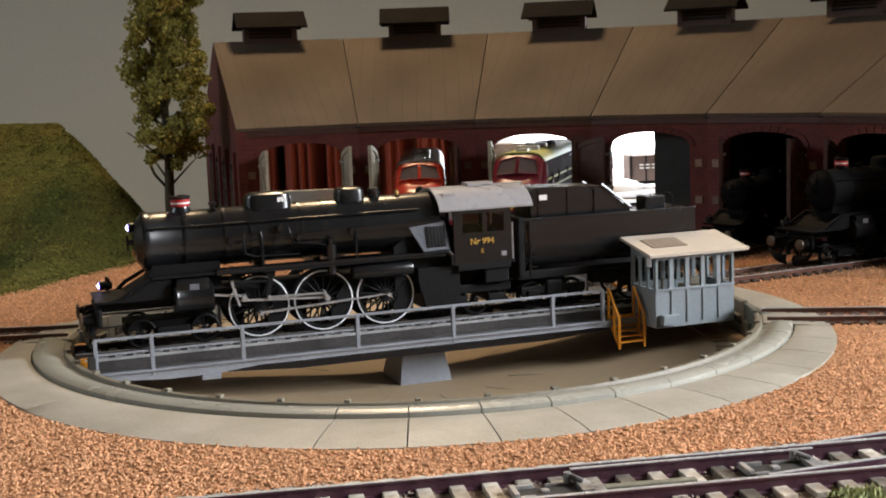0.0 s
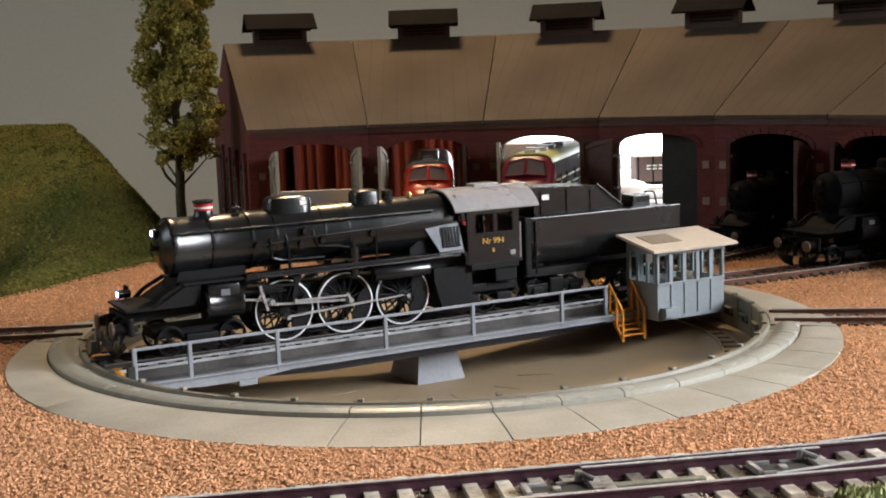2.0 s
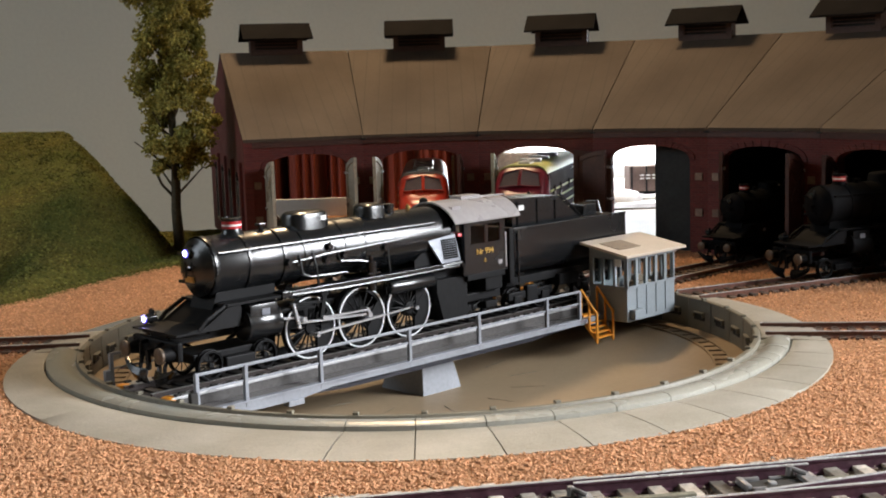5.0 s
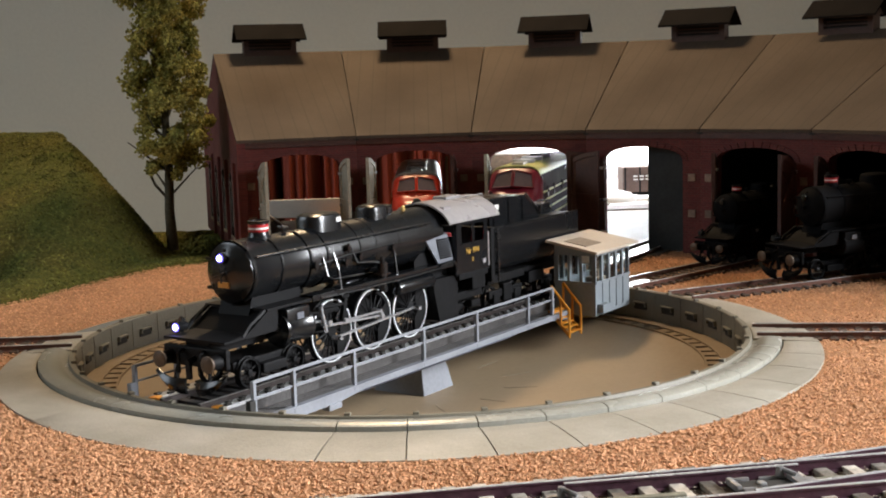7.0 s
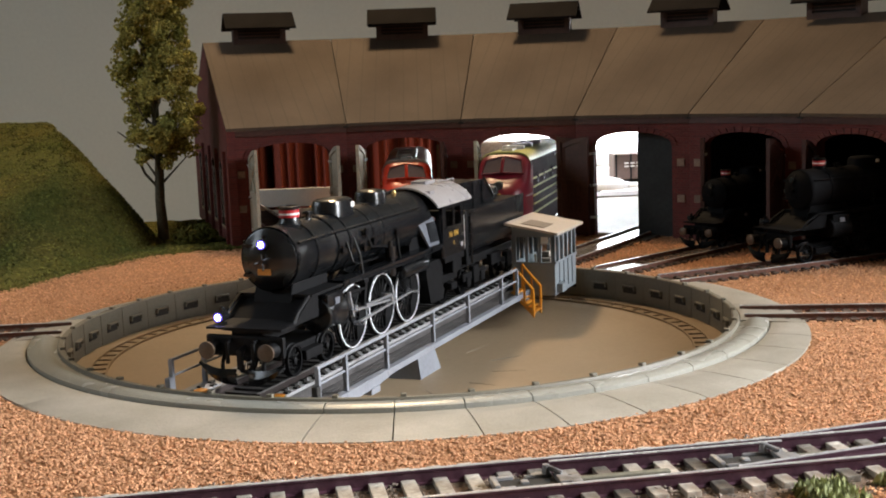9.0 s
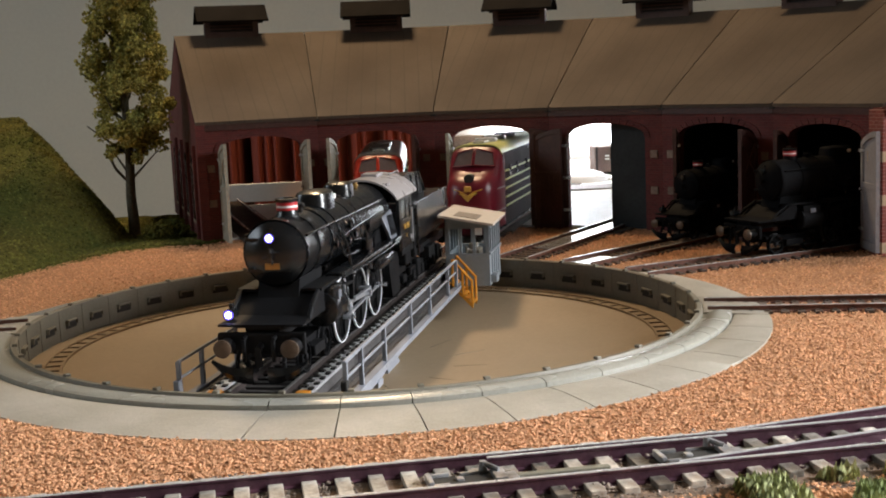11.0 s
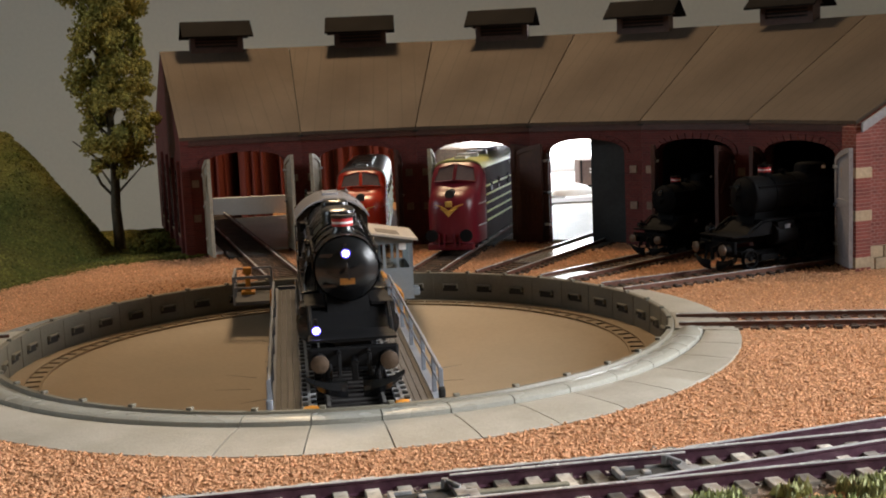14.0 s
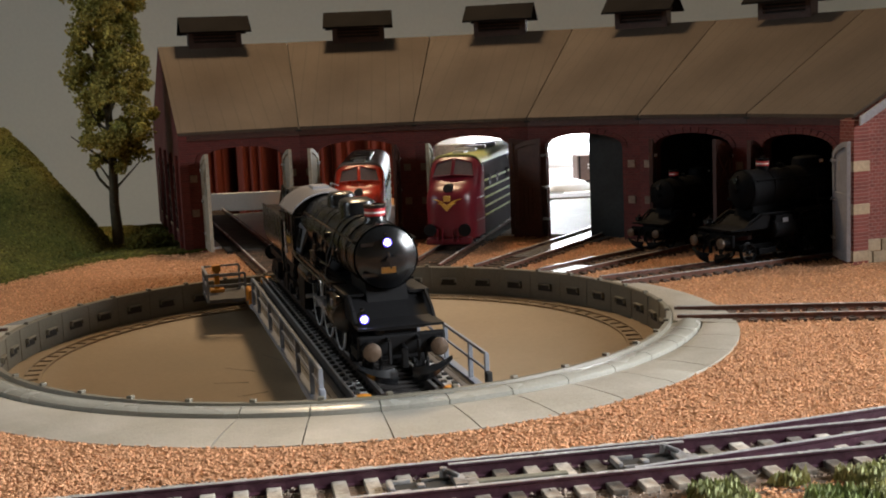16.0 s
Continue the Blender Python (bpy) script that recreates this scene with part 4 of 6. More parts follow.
    box(bm, -0.100, -0.084, -0.033, -0.031, 0.0022, 0.0040)
    part("step_rail", bm, M_YELLOW, t, "yellow step rail")
    return t


def hut(bridge_thing):
    h = part("control_hut", box(B(), -0.1425, -0.1015, 0.0225, 0.0465, -0.0068, -0.0040, 0.0003), M_HUT, bridge_thing, "grey control hut with windows all round")
    x0, x1, y0, y1, zb, zs, ze = -0.1425, -0.1015, 0.0225, 0.0465, -0.0045, 0.0112, 0.0265
    rise = 0.0042
    top = lambda y: ze + 0.0006 + (y1 - y) / (y1 - y0) * rise
    for xa in (x0, x1):
        s = 1 if xa == x1 else -1
        a, b = sorted((xa, xa - s * 0.0012))
        part("end_panel", box(B(), a, b, y0, y1, zb, zs), M_HUT, h)
        for ya, yb in ((y0, y0 + 0.0022), (y0 + 0.0075, y0 + 0.0090), (y0 + 0.0150, y0 + 0.0165), (y1 - 0.0020, y1)):
            part("mullion", box(B(), a, b, ya, yb, zs - 0.0001, ze - 0.0012), M_HUT, h)
        bm = quads(B(), [[(a, y0, ze - 0.0015), (a, y1, ze - 0.0015), (a, y1, top(y1)), (a, y0, top(y0))], [(b, y0, ze - 0.0015), (b, y1, ze - 0.0015), (b, y1, top(y1)), (b, y0, top(y0))]])
        part("head_panel", bm, M_HUT, h)
        part("window_pane", box(B(), (a + b) / 2 - 0.0001, (a + b) / 2 + 0.0001, y0 + 0.002, y1 - 0.002, zs, ze - 0.0014), M_PANE, h).visible_shadow = False
    for ya in (y0, y1):
        s = 1 if ya == y1 else -1
        a, b = sorted((ya, ya - s * 0.0012))
        part("side_panel", box(B(), x0 + 0.0012, x1 - 0.0012, a, b, zb, zs), M_HUT, h)
        n = 5
        step = (x1 - x0) / n
        for i in range(n + 1):
            xm = x0 + i * step
            part("mullion", box(B(), max(x0, xm - 0.0010), min(x1, xm + 0.0010), a - 0.0002, b + 0.0002, zs - 0.0001, ze - 0.0010), M_HUT, h)
            if 0 < i < n:
                part("panel_rib", box(B(), xm - 0.0004, xm + 0.0004, *sorted((ya, ya + s * 0.0005)), zb, zs), M_HUT, h)
        part("head_rail", box(B(), x0, x1, a, b, ze - 0.0018, top(ya)), M_HUT, h)
        part("sill_rail", box(B(), x0, x1, *sorted((ya, ya + s * 0.0007)), zs - 0.0008, zs + 0.0003), M_HUT, h)
        part("window_pane", box(B(), x0 + 0.001, x1 - 0.001, (a + b) / 2 - 0.0001, (a + b) / 2 + 0.0001, zs, ze - 0.0016), M_PANE, h).visible_shadow = False
    # scalloped valance under the eaves
    bm = B()
    for i in range(28):
        x = x0 + (i + 0.5) * (x1 - x0) / 28
        box(bm, x - 0.0005, x + 0.0005, y1 + 0.0003, y1 + 0.0008, ze - 0.0016, ze + 0.0006)
    part("valance", bm, M_HUT, h)
    bm = quads(B(), [[(-0.1490, 0.0195, top(0.0195)), (-0.0975, 0.0195, top(0.0195)), (-0.0975, 0.0495, top(0.0495)), (-0.1490, 0.0495, top(0.0495))],
                     [(-0.1490, 0.0195, top(0.0195) + 0.0013), (-0.0975, 0.0195, top(0.0195) + 0.0013), (-0.0975, 0.0495, top(0.0495) + 0.0013), (-0.1490, 0.0495, top(0.0495) + 0.0013)]])
    roof = part("roof", bm, M_HUTROOF, h, "pale felted pent roof")
    bm = B()
    m = pose(-0.113, 0.0335, top(0.0335) + 0.0014, -math.degrees(math.atan(rise / 0.024)), 0, 0)
    box(bm, -0.009, 0.009, -0.0065, 0.0065, 0, 0.0003, 0, m)
    part("roof_hatch", bm, M_HATCH, roof, "brown roof hatch")
    part("switch_box", box(B(), -0.1120, -0.1035, 0.0466, 0.0500, -0.0052, -0.0005, 0.0004), M_HUT, h, "grey switch box")
    bm = B()
    box(bm, -0.134, -0.122, 0.030, 0.038, -0.004, 0.0105, 0.0008)
    box(bm, -0.132, -0.125, 0.031, 0.036, 0.0105, 0.0135, 0.0008)
    rod(bm, (-0.113, 0.032, -0.004), (-0.113, 0.032, 0.014), 0.0006)
    part("control_desk", bm, M_HATCH, h, "brown control desk inside")
    part("notice", box(B(), -0.1014, -0.1011, 0.0390, 0.0430, 0.0215, 0.0252), M_WHITE, h, "small white notice")
    return h


def stairs(bridge_thing):
    st = part("stairs", box(B(), -0.0995, -0.0865, 0.0262, 0.0300, -0.0036, -0.0026), M_YELLOW, bridge_thing, "yellow steel stairs with handrails")
    a, b = Vector((0, 0.0285, -0.0030)), Vector((0, 0.0390, -0.0140))
    for x in (-0.0995, -0.0865):
        bm = B()
        for off, h in ((0.0, 0.0022),):
            quads(bm, [[(x - 0.0005, a.y, a.z - h), (x + 0.0005, a.y, a.z - h), (x + 0.0005, a.y, a.z), (x - 0.0005, a.y, a.z)],
                       [(x - 0.0005, b.y, b.z - h), (x + 0.0005, b.y, b.z - h), (x + 0.0005, b.y, b.z), (x - 0.0005, b.y, b.z)]])
        part("stringer", bm, M_YELLOW, st)
        bm = B()
        up = Vector((x, 0, 0.0135))
        pipe(bm, [a + up, b + up + Vector((0, 0, -0.0010))], 0.0007)
        for k in (0.0, 0.5, 0.97):
            p = a.lerp(b, k)
            rod(bm, (x, p.y, p.z - 0.001), (x, p.y, p.z + 0.0132), 0.0007, seg=6)
        part("handrail", bm, M_YELLOW, st)
    for i in range(5):
        p = a.lerp(b, (i + 0.5) / 5)
        part("tread", box(B(), -0.0994, -0.0866, p.y - 0.0016, p.y + 0.0016, p.z - 0.0005, p.z), M_YELLOW, st)


# ---- steam locomotive ----
RT = 0.0014


def spoked_wheel(parent, x, y, z, r, spokes, tyre_material, s, weight=True):
    w = part("driving_wheel" if spokes > 10 else "carrying_wheel", lathe(B(), [(-0.0012, r * 0.20), (0.0012, r * 0.20), (0.0014, 0.0008)], (0, 0, 0), "y", 14), M_SOOT, parent, "", pose(x, y, z, 0, 0, 0 if s > 0 else 180))
    n = 36
    prof = [(r * 0.957, 0.0004), (r * 1.002, 0.0004), (r * 1.002, 0.0012), (r * 0.962, 0.0013)]
    ring = lambda pr: quads(B(), [[(q * math.cos(2 * math.pi * i / n), y_, q * math.sin(2 * math.pi * i / n)) for i in range(n)] for q, y_ in pr + pr[:1]], caps=False)
    part("tyre", ring(prof), tyre_material, w, "white-rimmed tyre" if tyre_material is M_TYRE else "")
    part("flange", ring([(r * 0.95, -0.0010), (r * 1.06, -0.0012), (r * 1.06, -0.0006), (r, -0.0004), (r, 0.0005), (r * 0.95, 0.0005)]), M_SOOT, w)
    part("rim", ring([(r * 0.85, -0.0008), (r * 0.960, -0.0008), (r * 0.960, 0.0009), (r * 0.85, 0.0009)]), M_SOOT, w)
    bm = B()
    for i in range(spokes):
        t = 2 * math.pi * (i + 0.3) / spokes
        d = Vector((math.cos(t), 0, math.sin(t)))
        rod(bm, d * r * 0.15, d * r * 0.86, r * 0.036, r * 0.028, 6)
    part("spokes", bm, M_SOOT, w)
    if weight:
        pts = [(r * 0.84 * math.cos(t), r * 0.84 * math.sin(t)) for t in np.linspace(2.6, 4.4, 9)] + [(r * 0.45 * math.cos(t), r * 0.45 * math.sin(t)) for t in np.linspace(4.1, 2.9, 4)]
        part("counterweight", prism(B(), pts, -0.0006, 0.0009), M_SOOT, w)
    return w


def lamp(parent, x, y, z, r, lit):
    bm = lathe(B(), [(-0.0045, r * 0.5), (-0.0040, r), (0.0, r), (0.0005, r * 1.12), (0.0010, r * 1.12), (0.0010, r * 0.85)], (x, y, z), "x", 18)
    box(bm, x - 0.0035, x - 0.0015, y - r * 0.35, y + r * 0.35, z + r * 0.8, z + r * 1.7)
    lp = part("headlamp", bm, M_BLACK, parent, "black headlamp, lit" if lit else "black headlamp", smooth=True)
    part("lens", lathe(B(), [(0.0009, r * 0.66), (0.0015, r * 0.6), (0.0019, r * 0.3), (0.0020, 0.0)], (x, y, z), "x", 18), M_LAMP if lit else M_DARKGLASS, lp, "glowing bluish-white lens" if lit else "")
    part("lens_rim", lathe(B(), [(0.0006, r * 0.95), (0.0013, r * 0.9), (0.0013, r * 0.66), (0.0006, r * 0.66)], (x, y, z), "x", 18), M_LAMPRIM if lit else M_DARKGLASS, lp, "violet-blue glowing lens rim" if lit else "")
    return lp


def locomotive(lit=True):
    # Parked engines: the shed's shade goes into paint, rims, bright steel and plate.
    paint, rims, bright = (M_BLACK, M_TYRE, M_STEEL) if lit else (M_SHEDSHADE, M_SHEDSHADE, M_SHEDSHADE)
    dull_black = M_SOOT if lit else M_SHEDSHADE
    t = thing("steam_locomotive", "black express steam locomotive with white wheel rims", "steam locomotive")
    zc, r = 0.0459, 0.0123
    # boiler and smokebox
    bm = lathe(B(), [(0.1205, r * 0.98), (0.1215, r * 1.03), (0.1190, r * 1.03), (0.1185, r), (0.0885, r), (0.0880, r * 1.01), (0.004, r * 1.06), (-0.010, r * 1.08)], (0, 0, zc), "x", 48)
    boiler = part("boiler", bm, paint, t, "", smooth=True)
    bm = lathe(B(), [(0.1205, r * 0.99), (0.1222, r * 0.97), (0.1226, r * 0.90), (0.1245, r * 0.72), (0.1258, r * 0.45), (0.1262, 0.0)], (0, 0, zc), "x", 40)
    part("smokebox_door", bm, paint, boiler, "", smooth=True)
    bm = B()
    rod(bm, (0.1258, 0, zc), (0.1285, 0, zc), 0.0011)
    rod(bm, (0.1280, -0.0030, zc - 0.0012), (0.1280, 0.0030, zc + 0.0012), 0.0004)
    rod(bm, (0.1280, 0.0006, zc - 0.0035), (0.1280, -0.0002, zc + 0.0030), 0.0004)
    for z in (-0.006, 0.0055):
        box(bm, 0.1235, 0.1250, -0.0100, 0.0010, zc + z - 0.0006, zc + z + 0.0006)
    part("door_handle", bm, paint, boiler)
    part("number_plate", box(B(), 0.1256, 0.1264, -0.0028, 0.0028, zc - 0.0055, zc - 0.0032), M_BRASS if lit else dull_black, boiler, "small brass plate")
    for x in (0.1045, 0.0870, 0.0760, 0.0535, 0.0420, 0.0250, 0.0070):
        n = 1.025 if x < 0.09 else 1.012
        part("boiler_band", lathe(B(), [(x - 0.0006, r * 1.0), (x - 0.0006, r * (n + 0.03)), (x + 0.0006, r * (n + 0.03)), (x + 0.0006, r)], (0, 0, zc), "x", 40), paint, boiler, smooth=True)
    # chimney with a red and white band
    zt = zc + r
    bm = lathe(B(), [(zt - 0.003, 0.0058), (zt - 0.0005, 0.0050), (zt + 0.0006, 0.0041), (zt + 0.0022, 0.0038), (zt + 0.0052, 0.0038), (zt + 0.0054, 0.0044), (zt + 0.0064, 0.0045), (zt + 0.0066, 0.0032), (zt + 0.004, 0.0030)], (0.1045, 0, 0), seg=28)
    ch = part("chimney", bm, paint, t, "black chimney with a red and white band", smooth=True)
    for za, zb, mt in ((0.0020, 0.0030, M_REDBAND), (0.0030, 0.0038, M_WHITE), (0.0038, 0.0050, M_REDBAND)):
        part("chimney_band", lathe(B(), [(zt + za, 0.0038), (zt + za, 0.0041), (zt + zb, 0.0041), (zt + zb, 0.0038)], (0.1045, 0, 0), seg=28), mt, ch, smooth=True)
    # domes
    def dome(x0, x1, half, top, name):
        bm = B()
        cx, hl = (x0 + x1) / 2, (x1 - x0) / 2
        rings = []
        for k, (f, z) in enumerate(((1.08, zt - 0.0045), (1.0, zt - 0.002), (0.98, zt + top * 0.55), (0.92, zt + top * 0.82), (0.75, zt + top * 0.96), (0.4, zt + top), (0.02, zt + top))):
            ring = []
            for i in range(32):
                a = 2 * math.pi * i / 32
                c, s = math.cos(a), math.sin(a)
                q = 0.55
                ring.append((cx + hl * f * math.copysign(abs(c) ** q, c), half * f * math.copysign(abs(s) ** 0.8, s), z))
            rings.append(ring)
        return part(name, quads(bm, rings), paint, t, smooth=True)
    d = dome(0.0558, 0.0770, 0.0072, 0.0058, "steam_dome")
    part("maker_plate", box(B(), 0.0600, 0.0632, 0.0066, 0.0072, zt + 0.0016, zt + 0.0036), M_WHITE, d, "small pale plate")
    dome(0.0222, 0.0358, 0.0062, 0.0056, "sand_dome")
    part("safety_valve", lathe(B(), [(zt - 0.002, 0.0028), (zt + 0.003, 0.0026), (zt + 0.0042, 0.0028), (zt + 0.0045, 0.0012)], (0.0172, 0, 0), seg=18), paint, t, smooth=True)
    bm = B()
    rod(bm, (0.0068, 0.002, zt - 0.001), (0.0068, 0.002, zt + 0.0022), 0.0008)
    rod(bm, (0.0068, 0.002, zt + 0.0014), (0.0068, 0.002, zt + 0.0030), 0.0014, 0.0006)
    part("whistle", bm, M_BRASS, t, "brass whistle")
    bm = B()
    rod(bm, (0.0905, 0.001, zt - 0.001), (0.0905, 0.001, zt + 0.0030), 0.0010)
    box(bm, 0.0890, 0.0925, -0.0006, 0.0026, zt + 0.0016, zt + 0.0028, 0.0003)
    part("bell_valve", bm, paint, t)
    # smokebox saddle, frame
    bm = prism(B(), [(0.1235, 0.0240), (0.1190, 0.0360), (0.0900, 0.0360), (0.0900, 0.0200), (0.1235, 0.0200)], -0.0080, 0.0080)
    part("saddle", bm, dull_black, t)
    part("main_frame", prism(B(), [(0.142, 0.0230), (0.128, 0.0235), (0.118, 0.0250), (-0.040, 0.0250), (-0.044, 0.0135), (0.086, 0.0135), (0.094, 0.0175), (0.142, 0.0175)], -0.0062, 0.0062), dull_black, t)
    part("firebox", prism(B(), [(0.012, 0.0360), (0.012, 0.0140), (-0.016, 0.0140), (-0.016, 0.0400), (0.0, 0.0440)], -0.0110, 0.0110), dull_black, t)
    part("ash_pan", prism(B(), [(0.002, 0.0200), (-0.002, 0.0060), (-0.018, 0.0060), (-0.018, 0.0260), (0.002, 0.0260)], -0.0150, 0.0150), dull_black, t)
    # front platform, beam, buffers
    bm = prism(B(), [(0.1440, 0.0222), (0.1440, 0.0232), (0.1290, 0.0240), (0.1190, 0.0300), (0.1180, 0.0290), (0.1280, 0.0228)], -0.0088, 0.0088)
    box(bm, 0.1330, 0.1440, -0.0160, 0.0160, 0.0226, 0.0234)
    for s in (-1, 1):
        box(bm, 0.0930, 0.1200, *sorted((s * 0.0088, s * 0.0165)), 0.0312, 0.0322)
        pipe(bm, [(0.1200, s * 0.0150, 0.0316), (0.1290, s * 0.0150, 0.0270), (0.1330, s * 0.0150, 0.0232)], 0.0009)
    part("front_platform", bm, dull_black, t)
    part("buffer_beam", box(B(), 0.1415, 0.1440, -0.0165, 0.0165, 0.0125, 0.0205, 0.0010), dull_black, t)
    for s in (-1, 1):
        bm = lathe(B(), [(0.1435, 0.0030), (0.1465, 0.0026), (0.1490, 0.0020), (0.1495, 0.0020)], (0, s * 0.0125, 0.0158), "x", 16)
        bu = part("buffer", bm, dull_black, t, "", smooth=True)
        part("buffer_head", lathe(B(), [(0.1493, 0.0015), (0.1494, 0.0033), (0.1503, 0.0033), (0.1508, 0.0022), (0.1509, 0.0)], (0, s * 0.0125, 0.0158), "x", 22), M_BUFFER, bu, "worn brown buffer face", smooth=True)
    # curved guard blades below the buffers
    for s in (-1, 1):
        rings = []
        for i in range(9):
            u = i / 8
            y, z, h, x = s * (0.0028 + 0.0152 * u), 0.0052 + 0.0050 * u ** 2.2, 0.0031 * (1 - 0.72 * u ** 1.5), 0.1462 + 0.0016 * math.sin(math.pi * u)
            rings.append([(x, y, z - h), (x + 0.0011, y, z), (x, y, z + h), (x - 0.0007, y, z + h), (x + 0.0004, y, z), (x - 0.0007, y, z - h)])
        bl = part("rail_guard", quads(B(), rings), paint, t, "curved guard blade", smooth=True)
        part("guard_arm", pipe(B(), [(0.1430, s * 0.0085, 0.0150), (0.1455, s * 0.0088, 0.0100), (0.1458, s * 0.0088, 0.0060)], 0.0008), dull_black, bl)
    bm = prism(B(), [(0.1425, 0.0231), (0.1300, 0.0242), (0.1190, 0.0306), (0.1125, 0.0311), (0.1125, 0.0226), (0.1425, 0.0222)], -0.0152, 0.0152)
    part("footplate", bm, dull_black, t, "black sloping front footplate")
    bm = B()
    rod(bm, (0.1435, 0, 0.0160), (0.1480, 0, 0.0150), 0.0012)
    box(bm, 0.1465, 0.1480, -0.0012, 0.0012, 0.0085, 0.0160, 0.0004)
    pipe(bm, [(0.1440, 0.0055, 0.0190), (0.1470, 0.0055, 0.0185), (0.1470, 0.0055, 0.0105)], 0.0008)
    pipe(bm, [(0.1440, -0.0055, 0.0190), (0.1470, -0.0055, 0.0185), (0.1470, -0.0055, 0.0105)], 0.0008)
    part("coupling", bm, dull_black, t)
    lamp(t, 0.1262, -0.0003, 0.0522, 0.0019, lit)
    lamp(t, 0.1392, -0.0130, 0.0262, 0.0019, lit)
    bm = B()
    rod(bm, (0.1370, -0.0130, 0.0240), (0.1370, -0.0130, 0.0300), 0.0007)
    part("lamp_iron", bm, dull_black, t)
    # sides
    for s in (-1, 1):
        part("running_board", box(B(), -0.0110, 0.0930, *sorted((s * 0.0105, s * 0.0172)), 0.0322, 0.0332, 0.0002), paint, t)
        part("valance", box(B(), -0.0110, 0.0930, *sorted((s * 0.0168, s * 0.0172)), 0.0308, 0.0324), paint, t)
        # cylinder and valve chest
        bm = lathe(B(), [(0.0945, 0.0030), (0.0950, 0.0066), (0.0962, 0.0068), (0.0970, 0.0064), (0.1098, 0.0064), (0.1104, 0.0068), (0.1114, 0.0066), (0.1122, 0.0030)], (0, s * 0.0132, 0.0222), "x", 26)
        box(bm, 0.0965, 0.1105, *sorted((s * 0.0080, s * 0.0185)), 0.0222, 0.0305, 0.0010)
        cyl = part("cylinder", bm, paint, t, "", smooth=True)
        part("builder_plate", box(B(), 0.1010, 0.1050, *sorted((s * 0.0184, s * 0.0189)), 0.0258, 0.0284), M_PLATE, cyl, "grey builder's plate")
        # driving wheels
        for x in (0.0745, 0.0455, 0.0168):
            spoked_wheel(t, x, s * 0.0103, RT + 0.0136, 0.0134, 17, rims, s)
        for x in (0.1255, 0.0985):
            spoked_wheel(t, x, s * 0.0100, RT + 0.0062, 0.0061, 10, dull_black, s, False)
        spoked_wheel(t, -0.0268, s * 0.0100, RT + 0.0072, 0.0071, 10, dull_black, s, False)
        part("splasher", prism(B(), [(0.0455 + 0.0145 * math.cos(a), 0.0150 + 0.0145 * math.sin(a)) for a in np.linspace(0.35, math.pi - 0.35, 12)] + [(0.0455 + 0.0138 * math.cos(a), 0.0150 + 0.0138 * math.sin(a)) for a in np.linspace(math.pi - 0.35, 0.35, 12)], *sorted((s * 0.0075, s * 0.0112))), dull_black, t)
        # rods and valve gear
        y = s * 0.0128
        def bar(name, a, b, h, th=0.0007, m=bright):
            a, b = Vector(a), Vector(b)
            d = (b - a).normalized()
            up = Vector((-d.z, 0, d.x))
            bm = quads(B(), [[p + up * k + Vector((0, q, 0)) for k, q in ((-h, -th), (h, -th), (h, th), (-h, th))] for p in (a, b)])
            return part(name, bm, m, t)
        bar("coupling_rod", (0.0760, y, 0.0120), (0.0150, y, 0.0155), 0.00042)
        bar("connecting_rod", (0.0830, y + s * 0.0022, 0.0188), (0.0440, y + s * 0.0022, 0.0168), 0.00045)
        bar("piston_rod", (0.0950, y + s * 0.0010, 0.0222), (0.0810, y + s * 0.0010, 0.0205), 0.00045)
        bar("crosshead_guide", (0.0950, y, 0.0245), (0.0735, y, 0.0240), 0.0005, m=dull_black)
        bar("combination_lever", (0.0868, y + s * 0.003, 0.0275), (0.0838, y + s * 0.003, 0.0165), 0.00055)
        bar("expansion_link", (0.0690, y + s * 0.002, 0.0305), (0.0715, y + s * 0.002, 0.0190), 0.0010, 0.0009, dull_black)
        bar("radius_rod", (0.0880, y + s * 0.002, 0.0272), (0.0690, y + s * 0.002, 0.0262), 0.0005, m=dull_black)
        bar("eccentric_rod", (0.0710, y + s * 0.003, 0.0192), (0.0455, y + s * 0.003, 0.0190), 0.0004)
        bar("return_crank", (0.0445, y + s * 0.0032, 0.0158), (0.0462, y + s * 0.0032, 0.0195), 0.0007)
        for x, z, q in ((0.0745, 0.0122, 0.0009), (0.0448, 0.0165, 0.0012), (0.0163, 0.0154, 0.0010), (0.0815, 0.0200, 0.0012), (0.0708, 0.0193, 0.0009), (0.0462, 0.0192, 0.0008)):
            part("crank_pin", rod(B(), (x, y - s * 0.001, z), (x, y + s * 0.0038, z), q, seg=12), bright, t)
        bm = box(B(), 0.0675, 0.0715, *sorted((s * 0.0090, s * 0.0160)), 0.0285, 0.0325, 0.0004)
        box(bm, 0.0760, 0.0950, *sorted((s * 0.0115, s * 0.0150)), 0.0250, 0.0258)
        part("gear_bracket", bm, dull_black, t)
        # air tank, pump and pipes
        part("air_tank", lathe(B(), [(0.0045, 0.0008), (0.0052, 0.0030), (0.0062, 0.0034), (0.0320, 0.0034), (0.0330, 0.0030), (0.0337, 0.0008)], (0, s * 0.0152, 0.0268), "x", 18), paint, t, smooth=True)
        bm = B()
        rod(bm, (0.0420, s * 0.0150, 0.0270), (0.0420, s * 0.0150, 0.0345), 0.0020, seg=14)
        rod(bm, (0.0420, s * 0.0150, 0.0350), (0.0420, s * 0.0150, 0.0400), 0.0024, seg=14)
        rod(bm, (0.0420, s * 0.0150, 0.0400), (0.0420, s * 0.0150, 0.0425), 0.0010)
